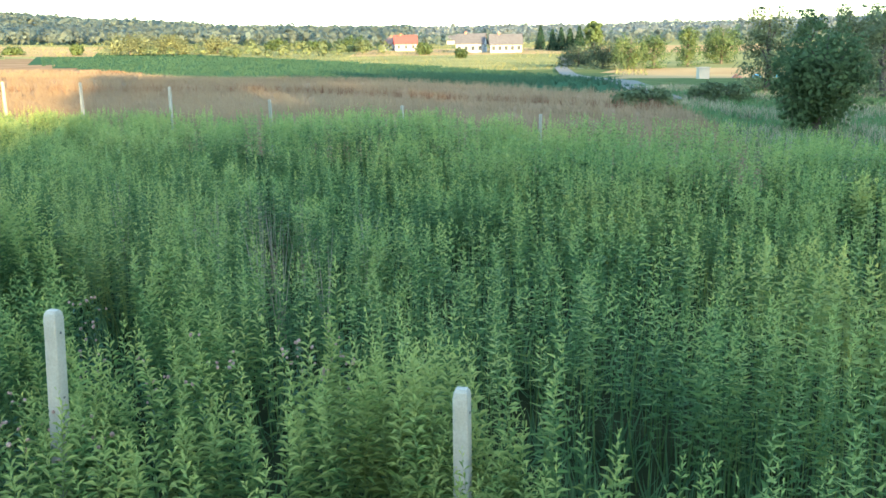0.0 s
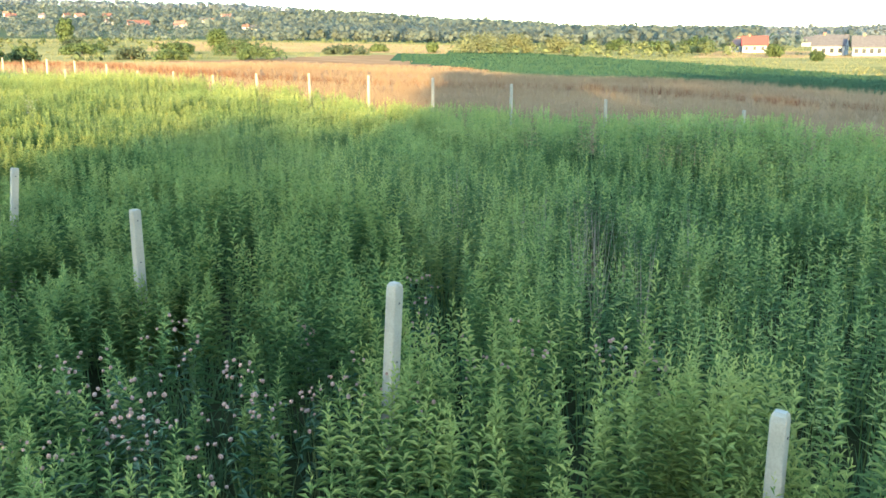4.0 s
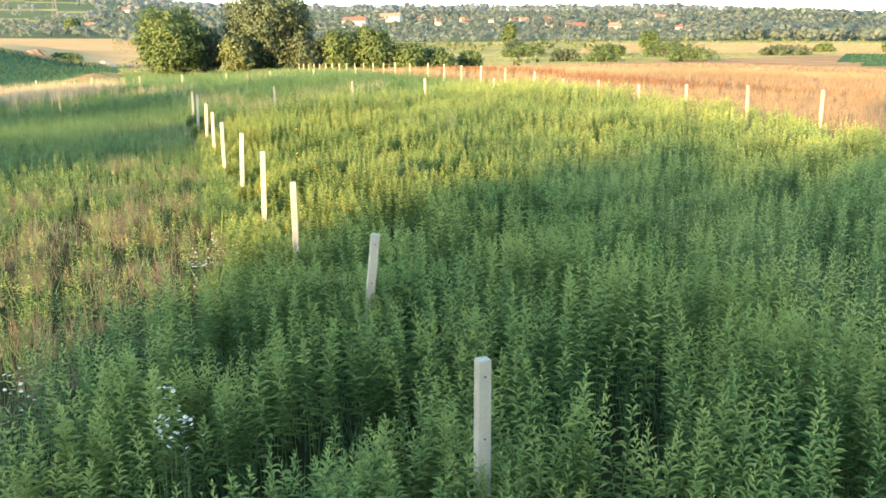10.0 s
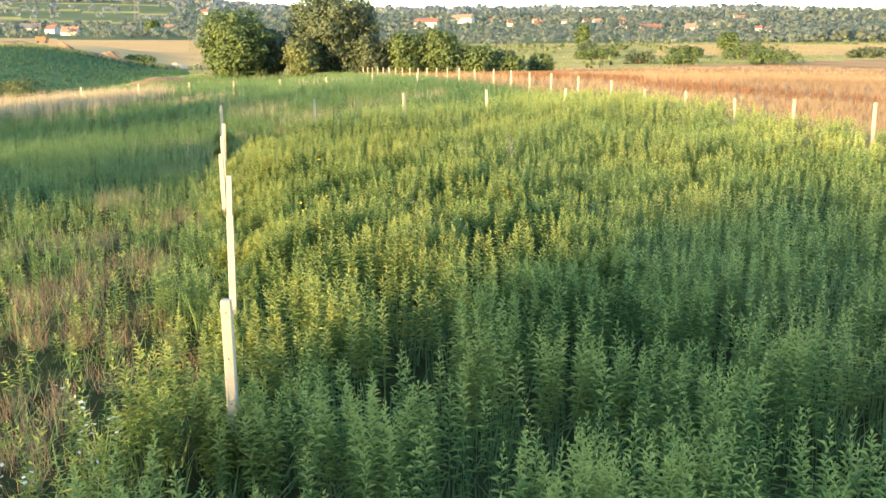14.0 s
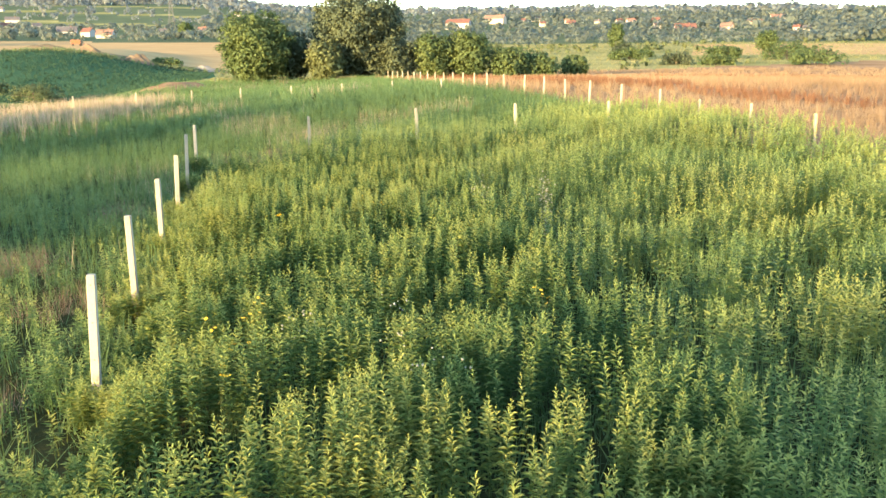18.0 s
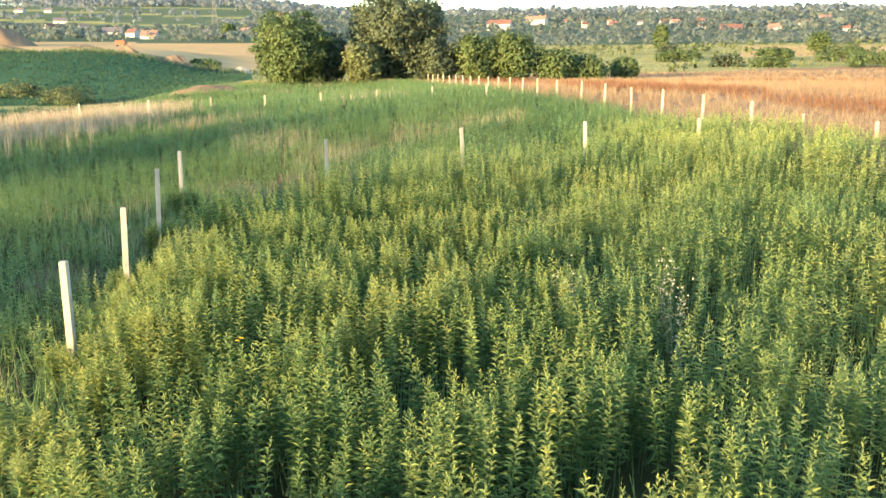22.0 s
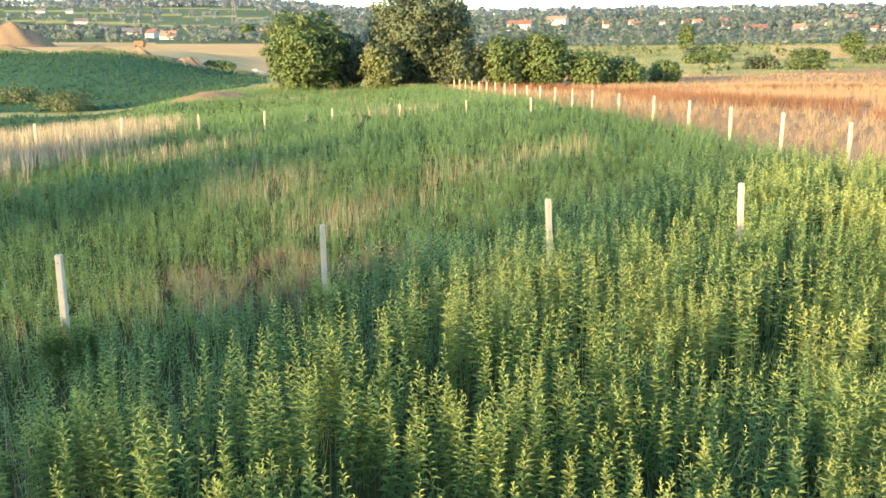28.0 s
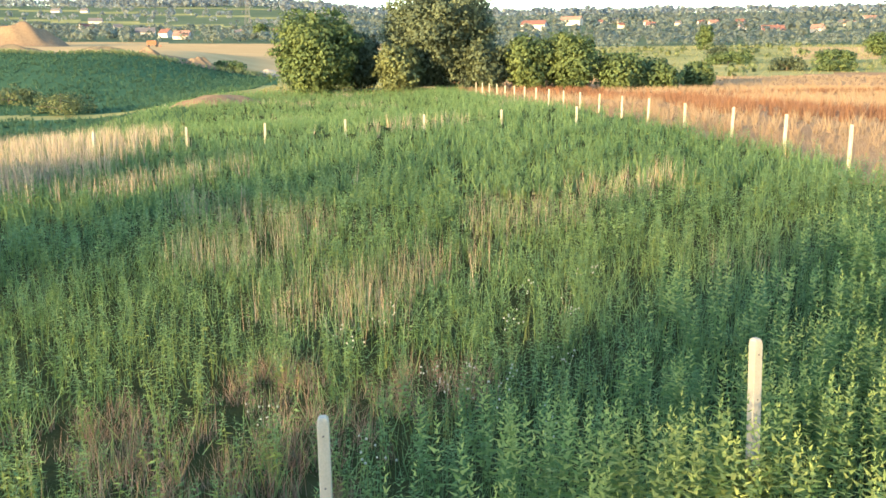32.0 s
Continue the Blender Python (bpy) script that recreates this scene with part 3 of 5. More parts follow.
def post_skirts():
    """Weeds that crowd about the foot of each post."""
    deep = {LEFT_ROW: (0.8, 0.85, 0.8, 0.9, 0.68, 0.36, 0.34, 0.36, 0.42, 0.5, 0.56, 0.66), CROSS_ROW: (0.76, 0.72, 0.78, 0.7)}
    pts, tall = [], []
    for row, hs in deep.items():
        for (px, py, _z), hd in zip(row, hs):
            n = 58
            a, r = vr.uniform(0, 6.28, n), 0.06 + 0.22 * vr.uniform(0, 1, n) ** 0.7
            pts.append(np.stack([px + r * np.cos(a), py + r * np.sin(a)], 1))
            tall.append(hd * vr.uniform(0.85, 1.1, n))
    tall = np.concatenate(tall)
    goldenrod("goldenrod", np.concatenate(pts), 40, 1.0, vr, 9, lambda x, y: tall, "leafy weeds crowding about the feet of the posts", pale=0.78, fine=True, low=0.15)


post_skirts()
BENT = [(2.1, 37.2), (1.2, 35.7), (1.4, 35.1), (0.5, 36.3), (2.6, 35.9), (3.7, 36.8), (2.4, 34.5), (-2.6, 9.6), (-1.1, 9.2), (-0.6, 9.2), (-2.5, 7.3),
        (-2.5, 11.4), (-2.1, 17.2), (-1.3, 18.3), (-3.0, 16.3), (-1.5, 18.0), (-2.1, 16.8), (-1.6, 12.5), (-1.4, 13.5), (-1.0, 15.4), (-0.6, 14.0), (-0.9, 21.5), (-2.0, 24.0), (-1.2, 28.0), (-3.4, 11.0), (-3.6, 13.2), (-2.6, 13.6), (-3.2, 15.0), (-2.0, 15.4), (-4.2, 17.6), (-3.4, 19.5), (-2.2, 20.2)]
DRY = [(3.4, 40.4), (2.5, 39.4), (3.1, 39.0), (4.3, 40.9), (6.8, 44.0), (5.9, 43.7), (8.1, 45.6), (9.3, 45.9), (0.9, 42.2), (2.3, 43.7), (1.5, 42.5),
       (-10.6, 66.3), (-9.5, 62.3), (-8.4, 60.8), (-5.4, 54.9), (5.1, 60.6), (-8, 52), (-11, 56)]


def near_any(x, y, spots, rad):
    d = np.full(len(x), 9.0)
    for a, b in spots:
        d = np.minimum(d, np.hypot(x - a, y - b) / (rad * (1 + 0.02 * max(0, b - 40) * 1.5)))
    return d


def meadow():
    """Grass, dry stalks and low herbs west of the posts and beyond the goldenrod."""
    p = scatter(-34, 15.5, 3, 112, 33, vr)
    x, y = p.T
    edge = np.where(x > -0.1, y > weed_edge(x) - 1.0, x < left_edge(y) + 0.5)
    keep = edge & (x < row_x(y) + 0.1) & (x > -3.5 - 0.33 * np.maximum(0, y - 6)) & (x > -24) & ((y < 64) | (x > -14))
    keep &= vr.uniform(0, 1, len(p)) < (0.72 + 0.28 * smooth(22, 28, y)) * (1 - 0.86 * smooth(36, 60, y))
    p = p[keep]
    x, y = p.T
    n = len(p)
    big = 1 + 1.1 * smooth(34, 62, y)
    h = meadow_height(x, y) * (0.42 + 0.3 * wave(x, y, 2.3) + 0.2 * wave(x, y, 0.5, 2.0))
    near = y < 46
    bent = near_any(x, y, BENT, 0.6) + vr.normal(0, 0.12, n)
    straw = np.minimum(near_any(x, y, DRY, 0.8), 2.2 - 1.9 * wave(x, y, 0.9, 2.0) * wave(x, y, 2.6, 0.4)) + vr.normal(0, 0.2, n)
    blades("meadow_grass", p[near], h[near], 0.011, 5, M_GRASS, vr, "thick green meadow grass among the posts", "meadow grass", 0.75)
    blades("meadow_grass", p[~near], h[~near], 0.04, 6, M_GRASS, vr, "thick green meadow grass among the posts", "meadow grass", 0.7)
    k = straw < 0.88
    blades("dry_grass", p[k & near], h[k & near] + 0.2, 0.006, 4, M_DRY, vr, "tall dry straw-coloured grass stalks in patches", "dry grass", 0.13)
    blades("dry_grass", p[k & ~near], h[k & ~near] + 0.24, 0.018, 5, M_DRY, vr, "tall dry straw-coloured grass stalks in patches", "dry grass", 0.15)
    k = ((x + 7.6) / 4.6) ** 2 + ((y - 57) / 10.5) ** 2 + vr.normal(0, 0.3, n) < 1
    blades("reed_grass", p[k], h[k] + 0.4, 0.022, 10, M_DRY, vr, "broad stand of pale dry reed grass at the slope's edge", "dry grass", 0.16)
    k = bent < 1.0
    blades("bent_grass", p[k], 0.75 * h[k] + 0.04, 0.005, 22, M_PINKGRASS, vr, "hazy brown bent grass with fine seed panicles", "bent grass", 0.5)
    herb = (0.38 + 0.2 * smooth(20, 28, y) + 0.75 * wave(x, y, 0.55, 1.0)) * np.where(bent < 1.0, 0.4, 1.0) * np.where(straw < 0.9, 0.5, 1.0)
    k = vr.uniform(0, 1, n) < herb
    uneven = lambda x, y: meadow_height(x, y) * vr.uniform(0.5, 1.12, len(x))
    goldenrod("low_herbs", p[k & (y < 22)], 30, 1.15, vr, 4, uneven, "green leafy herbs and young goldenrod in the meadow grass", 0.7)
    h1 = goldenrod("low_herbs", p[k & (y >= 22) & (y < 42)], 26, 1.3, vr, 7, uneven, "low green leafy herbs in the meadow grass", 0.6, -0.12, low=0.25, leaf=0.85)
    h2 = goldenrod("low_herbs", p[k & (y >= 42) & (y < 60)], 18, 1.9, vr, 5, uneven, "low green leafy herbs in the meadow grass", 0.5, -0.1, leaf=0.95)
    h3 = goldenrod("low_herbs", p[k & (y >= 60)], 16, 2.2, vr, 6, uneven, "low green leafy herbs in the meadow grass", 0.5, 0.25)
    for ob in (h1, h2, h3):
        ob.data.materials[1] = M_HERB


meadow()


def crop_field():
    p = scatter(12, 130, -5, 190, 9, vr)
    x, y = p.T
    d = np.hypot(x - 2, y - np.clip(y, 0, 28))
    keep = (zone(x, y) == 1) & (vr.uniform(0, 1, len(p)) < np.clip((22 / d) ** 1.3, 0.05, 1))
    p = p[keep]
    x, y = p.T
    d = np.hypot(x - 2, y - np.clip(y, 0, 28))
    h = 0.45 + 0.12 * wave(x, y, 3.0)
    rust = np.abs(x - np.interp(y, (30, 46, 55, 75, 100, 140), (40, 25.5, 22.3, 22.6, 22, 24))) < 0.8 + 4.4 * wave(x, y, 3.5, 0.7) * smooth(38, 56, y)
    rust |= (np.abs(y - 86 - 0.25 * x) < 3.5 * wave(x, y, 9, 1.1)) & (x > 24)
    for lo, hi, w, per in ((0, 30, 0.011, 11), (30, 60, 0.022, 9), (60, 400, 0.045, 8)):
        k = (d >= lo) & (d < hi)
        for sel, m, lab in ((k & ~rust, M_RED_CROP, "reddish brown ripe crop standing in a field"), (k & rust, M_RUST_CROP, "rust-red streak of ripe crop in the paler field")):
            blades("ripe_crop", p[sel], h[sel], w * (1.5 if m is M_RUST_CROP else 1), per, m, vr, lab, "crop", 0.6)


crop_field()


def verge():
    """Rough grass between the ripe crop and the track."""
    p = scatter(17, 62, -16, 14, 6, vr)
    x, y = p.T
    p = p[(zone(x, y) == 8) & (y > -3 - 0.12 * x)]
    h = 0.18 + 0.18 * wave(*p.T, 2.0)
    blades("rough_grass", p, h, 0.05, 6, M_GRASS, vr, "rough green grass at the field's edge", "grass", 0.45)
    k = wave(*p.T, 1.7, 1.0) > 0.36
    blades("rough_grass", p[k], h[k] + 0.08, 0.022, 8, M_DRY, vr, "dry pale grass at the field's edge", "grass", 0.3)


verge()


def green_crop():
    """Low leafy rows of the green crop."""
    p = np.concatenate([scatter(30, 330, 0, 310, 0.9, vr), scatter(-95, -5, 80, 214, 1.9, vr)])
    d = np.hypot(p[:, 0] - 2, p[:, 1] - 15)
    p = p[(zone(*p.T) == 2) & (vr.uniform(0, 1, len(p)) < np.clip(85 / d, 0.2, 1))]
    p[:, 1] = np.round(p[:, 1] / 1.1) * 1.1 + vr.normal(0, 0.12, len(p))
    d = np.hypot(p[:, 0] - 2, p[:, 1] - 15)
    blades("green_crop", p, 0.4 + 0.15 * wave(*p.T, 6.0), 0.11 * np.maximum(1, d / 110), 7, M_BEETLEAF, vr, "dark green leafy crop in a broad field", "crop", 0.9)


green_crop()


def pale_meadow():
    """Grass of the open meadows in the valley."""
    n = 24000
    az = np.radians(vr.uniform(-2, 80, n))
    r = 110 * (680 / 110) ** vr.uniform(0, 1, n)
    p = np.stack([r * np.sin(az), r * np.cos(az)], 1)
    k = (zone(*p.T) == 3) | (zone(*p.T) == 4)
    p, r = p[k], r[k]
    blades("pale_meadow_grass", p, (0.25 + 0.2 * wave(*p.T, 20)) * (0.8 + r / 900), 0.0010 * r, 4, M_PALEGRASS, vr, "pale yellowish grass of the open meadows", "grass", 0.4)


pale_meadow()

# ---------------------------------------------------------------- trees


def tube(pts, radii, seg=7):
    V, F = [], []
    pts = [Vector(p) for p in pts]
    for k, (p, r) in enumerate(zip(pts, radii)):
        d = (pts[min(k + 1, len(pts) - 1)] - pts[max(k - 1, 0)]).normalized()
        a = d.orthogonal().normalized()
        b = d.cross(a)
        for s in range(seg):
            q = 6.2832 * s / seg
            V.append(p + (a * math.cos(q) + b * math.sin(q)) * r)
    for k in range(len(pts) - 1):
        for s in range(seg):
            F.append((k * seg + s, k * seg + (s + 1) % seg, (k + 1) * seg + (s + 1) % seg, (k + 1) * seg + s))
    return np.array([tuple(v) for v in V]), np.array(F)


def tree(name, x, y, h, w, material, seed, label, nleaf=5000, leaf=0.3, low=0.15, group="", lobes=9, dome=False):
    """A tapered trunk with limbs, and a crown of many small leaf sprays gathered in uneven lobes."""
    rng = np.random.default_rng(seed)
    z = float(height(x, y))
    root = new(name)
    root.location = (x, y, z)
    tagged(root, label, "bush" if "bush" in name else "tree", group)
    tr = h * 0.028 + 0.03
    bend = rng.normal(0, 0.04 * h, 2)
    trunk = [(0, 0, -0.3), (bend[0] * 0.3, bend[1] * 0.3, h * 0.3), (bend[0], bend[1], h * 0.62), (bend[0] * 1.2, bend[1] * 1.2, h * 0.86)]
    V, F = tube(trunk, (tr * 1.25, tr, tr * 0.6, tr * 0.2))
    t = mesh_from("trunk", V, F, M_BARK, root)
    cs, rs = [], []
    for k in range(lobes):
        a = 2.4 * k + rng.uniform(-0.5, 0.5)
        f = (k + 0.5) / lobes
        zz = h * (low + (0.93 - low) * f ** 0.9)
        rr = w * 0.5 * (1 - abs(f - 0.42) ** 1.6 * 1.1) * rng.uniform(0.45, 0.75)
        c = np.array([math.cos(a) * rr, math.sin(a) * rr, zz])
        if dome:
            q = 1.7 * f - 0.9
            zz = h * (0.48 + 0.36 * q)
            rr = w * 0.31 * math.sqrt(max(0.02, 1 - q * q)) * rng.uniform(0.85, 1.1)
            if w >= 1.5 * h:
                rr = w * 0.42 * math.sqrt(f)
                zz = h * (0.58 - 0.34 * f) * rng.uniform(0.8, 1.15)
            c = np.array([math.cos(a) * rr, math.sin(a) * rr, zz])
        cs.append(c)
        rs.append(rng.uniform(0.34, 0.44) * h if dome and w >= 1.5 * h else (rng.uniform(0.22, 0.28) if dome else max(0.13, rng.uniform(0.26, 0.38) * (1.15 - 0.55 * f))) * min(w, 1.5 * h if dome else h))
        if k % 2 == 0:
            s = np.array([bend[0] * f, bend[1] * f, zz * 0.62])
            V, F = tube([s, (s + c) / 2 + (0, 0, 0.05 * h), c], (tr * 0.45, tr * 0.3, tr * 0.1), 5)
            mesh_from("limb", V, F, M_BARK, root)
    cs, rs = np.array(cs), np.array(rs)
    nsub = lobes * (11 if nleaf > 2500 else 5)
    ks = rng.integers(0, lobes, nsub)
    ds = rng.normal(0, 1, (nsub, 3)) + (0, 0, 0.25)
    ds /= np.linalg.norm(ds, axis=1, keepdims=True)
    sc = cs[ks] + ds * (rs[ks] * rng.uniform(0.62, 1.05, nsub))[:, None]
    sr = rs[ks] * rng.uniform(0.22, 0.42, nsub)
    k = rng.integers(0, nsub, nleaf)
    d = rng.normal(0, 1, (nleaf, 3))
    d /= np.linalg.norm(d, axis=1, keepdims=True)
    P = sc[k] + d * (sr[k] * rng.uniform(0.1, 1.15, nleaf) ** 0.6)[:, None] * (1.15, 1.15, 0.8)
    core = rng.uniform(0, 1, nleaf) < 0.5
    kc = ks[k]
    P[core] = (cs[kc] + d * (rs[kc] * rng.uniform(0.2, 0.88, nleaf) ** 0.5)[:, None])[core]
    P[:, 2] = P[:, 2].clip(0.04 * h, h)
    ln = leaf * rng.uniform(0.6, 1.3, nleaf)
    face = ds[k] * 0.35 + d * 0.75 + (0, 0, 0.25)
    V, F = sprays(P, face, ln, ln * 0.7, 0.4, rng)
    N = np.repeat(face + rng.normal(0, 0.12, (nleaf, 3)), 4, 0)
    soften(mesh_from("crown", V, faced(V, F, N), material, root), N)
    return root


COPSE = [(1.4, 111, 7.6, 7.6, M_BUSH, "broad green leafy tree at the edge of the copse"), (5.4, 114, 6.0, 4.2, M_TREE_DARK, "slim dark tree squeezed into the copse"),
         (8.9, 110, 4.6, 4.2, M_SCRUB, "olive green tree in front of the tall one"), (13.4, 115, 10.8, 10.8, M_TREE_DARK, "tall dark round-crowned tree above the copse"),
         (17.4, 112, 4.6, 4.0, M_TREE_DARK, "low dark tree beside the tall one"), (21.6, 112, 5.4, 4.8, M_BUSH, "leafy green tree at the fence's end"),
         (25.8, 112, 5.7, 5.2, M_BUSH, "round green tree beside the ripe crop"), (30.4, 111.2, 3.4, 4.8, M_BUSH, "rounded green bush beside the ripe crop"),
         (34.2, 113.1, 3.1, 5.0, M_BUSH, "low rounded bush beside the ripe crop"), (40.9, 117.5, 2.7, 3.4, M_BUSH, "small lone bush by the ripe crop")]
for k, (x, y, h, w, m, lab) in enumerate(COPSE):
    tree("tree" if h > 4.5 else "bush", x, y, h, w, m, 40 + k, lab, int(330 * h * w) + 2000, 0.33, 0.04, "trees of the copse", 36, True)
tree("bush", 32.0, -0.1, 4.1, 3.3, M_BUSH, 70, "dense green bush beside the ripe crop", 8000, 0.17, 0.08, lobes=24, dome=True)

# unseen trees added west of the plot to keep evening sun off parts of it
PERP = Vector((-SUN_WAY.y, SUN_WAY.x, 0))
for k, (s, back, h, w) in enumerate([(0.6, 40, 19, 8.0), (6.4, 40, 7.5, 6.6), (-6, 41, 20, 9), (-13, 40, 20, 10), (-21, 42, 20, 11), (-30, 40, 22, 13), (-41, 42, 22, 14), (-53, 42, 20, 14),
                                     (22.9, 56, 12, 6.4), (34, 60, 12, 7), (40, 60, 12, 7)]):
    c = PERP * s - SUN_WAY * back
    tree("tree", c.x, c.y, h, w, M_TREE_DARK, 90 + k, "unseen leafy tree added west of the plot to cast shade", 1500 if h < 10 else 3000 if s < 10 else 1200 if s < 30 else 2500, 1.35, 0.05, "tree row west of the plot", 13)


# ---------------------------------------------------------------- trees and bushes of the fields
# place, height, width, leaf, seen from the plot
FIELD_TREES = [
    (260, 237, 9.4, 21, M_TREE_PALE, "broad pale willow clump in the meadow"), (276, 231, 9.0, 14, M_TREE_PALE, "rounded willow beside the pale clump"),
    (301, 228, 7.9, 16, M_TREE_PALE, "pale bushy willow in the meadow"), (362, 239, 6.2, 11, M_BUSH, "low green tree in the meadow"),
    (364, 218, 5.0, 14, M_BUSH, "wide low bush in the meadow"), (338, 184, 7.1, 15, M_BUSH, "broad green tree before the houses"),
    (231, 264, 3.2, 7, M_BUSH, "low green bush out in the fields"), (247, 250, 4.1, 5, M_BUSH, "small green bush out in the fields"), (288, 129, 4.1, 6, M_BUSH, "small bush before the houses"),
    (238, 95, 2.7, 4, M_BUSH, "small bush in the meadow"), (157, 40, 4.2, 6.5, M_TREE_DARK, "dark green tree in the field row"), (146, 33, 4.6, 6, M_TREE_DARK, "dark bushy tree in the field row"),
    (137, 27, 5.6, 5.6, M_BUSH, "green tree in the field row"), (142, 24, 5.2, 4.6, M_BUSH, "green tree in the field row"), (153, 20, 6.6, 4.4, M_BUSH, "slender tree in the field row"),
    (169, 16, 6.9, 7.2, M_BUSH, "broad tree at the end of the field row"), (112, 263, 3.9, 13, M_BUSH, "low spreading bush in the meadow"), (149, 238, 5.1, 15, M_BUSH, "wide rounded bush in the meadow"),
    (191, 236, 3.6, 18, M_TREE_DARK, "long dark thicket in the meadow"), (125, 297, 5.0, 8, M_TREE_DARK, "dark rounded bush in the meadow"), (128, 288, 3.6, 6, M_BUSH, "low bush in the meadow"),
    (105, 218, 3.6, 9, M_TREE_DARK, "dark low thicket in the meadow"), (112, 211, 3.2, 10, M_BUSH, "low thicket in the meadow"), (141, 259, 4.6, 12, M_BUSH, "grey-green bush in the meadow"),
    (190, 315, 8.5, 8, M_BUSH, "round green tree in the meadow"), (131, 199, 4.8, 15, M_BUSH, "wide willow bush in the meadow"), (190, 459, 12, 8, M_BUSH, "tall green tree before the town"),
    (-64, 907, 15, 15, M_BUSH, "big round tree beside the stubble"), (-18, 215, 2.6, 8, M_BUSH, "low bush by the sand"), (-24, 120, 2.4, 8, M_SCRUB, "weedy green bush at the valley's edge"),
    (-33, 132, 2.2, 8, M_SCRUB, "weedy green bush at the valley's edge"), (49, 5, 1.1, 4.0, M_SCRUB, "low scrub beside the track"), (43, 8, 1.0, 3.5, M_SCRUB, "low scrub beside the track")]
for k, (x, y, h, w, m, lab) in enumerate(FIELD_TREES):
    d = math.hypot(x, y - 10)
    tree("bush" if h < 5.2 else "tree", x, y, h, w, m, 200 + k, lab, int(min(2700, 900 + 34 * h * w) * (1.5 if d < 180 else 1)), max(0.22, d * 0.0021), 0.03, "trees and bushes of the fields", 20, w > 0.9 * h)
for k, (x, y, h, w) in enumerate([(58, 2.8, 5.3, 3.6), (61, 0.3, 5.2, 3.4), (60, -2.0, 5.5, 3.6), (63, -4.6, 5.3, 4.2), (56, -3.8, 4.9, 3.4)]):
    tree("tree", x, y, h, w, M_BUSH if k % 2 else M_TREE_PALE, 260 + k, "feathery green tree behind the near bush", 3600, 0.2, 0.05, "trees behind the near bush", 12)


def spruce(x, y, h, seed):
    """A dark conifer: a straight trunk and tiers of drooping sprays."""
    rng = np.random.default_rng(seed)
    root = new("spruce")
    root.location = (x, y, float(height(x, y)))
    tagged(root, "dark pointed spruce beside the white houses", "tree", "spruces by the houses")
    V, F = tube([(0, 0, -0.3), (0, 0, h * 0.5), (0, 0, h * 0.97)], (0.22, 0.13, 0.03), 6)
    mesh_from("trunk", V, F, M_BARK, root)
    n = 900
    u = rng.uniform(0.04, 1, n)
    a = rng.uniform(0, 6.28, n)
    r = (1 - u) * h * 0.23 * rng.uniform(0.3, 1, n) + 0.1
    P = np.stack([np.cos(a) * r, np.sin(a) * r, u * h], 1)
    way = np.stack([np.cos(a), np.sin(a), -0.45 + 0 * a], 1)
    ln = 1.0 * (1.1 - 0.6 * u)
    V, F = leaves(P, way, ln, ln * 0.6, 0.1, seed)
    mesh_from("crown", V, F, M_SPRUCE, root)


for k, (x, y, h) in enumerate([(353, 105, 9.7), (332, 94, 8.2), (330, 90, 8.8), (328, 86, 8.4), (326, 82, 9.2)]):
    spruce(x, y, h, 300 + k)
tree("tree", 307, 72, 10.5, 7.5, M_BUSH, 310, "tall green tree beside the spruces", 2400, 0.9, 0.05)

# places and widths of the far houses
TOWN = [(252, 1110, 36), (353, 1306, 38), (406, 1329, 12), (439, 1372, 18), (374, 1144, 9), (449, 1255, 10), (412, 1139, 14), (482, 1222, 10), (515, 1222, 11), (507, 1163, 14),
        (552, 1179, 13), (443, 878, 25), (461, 983, 9), (487, 871, 14), (577, 1006, 10), (620, 1049, 10), (614, 1022, 16), (707, 1126, 25), (532, 815, 8), (510, 766, 8)]
FARMS = [(-279, 1120, 20), (-353, 1456, 20), (-186, 981, 19), (-135, 890, 15), (-159, 942, 12), (-274, 1249, 11), (-96, 1023, 8), (-56, 1058, 10), (-27, 1717, 15),
         (-520, 1840, 18), (-470, 1850, 14), (1743, 921, 17), (1827, 936, 16), (1975, 1079, 30), (540, 218, 9), (1885, 1069, 15)]


def before_house(x, y):
    """Gardens kept open on the near side of the far houses."""
    out = np.zeros(len(x), bool)
    r, a = np.hypot(x, y), np.arctan2(x, y)
    for hx, hy, hw in TOWN + FARMS:
        hr0, ha = math.hypot(hx, hy), math.atan2(hx, hy)
        out |= (np.abs(a - ha) < (hw * 0.5 + 4) / hr0) & (r > hr0 - 0.10 * hr0) & (r < hr0 + 12)
    return out


# far woods: countless crowns on the ridges


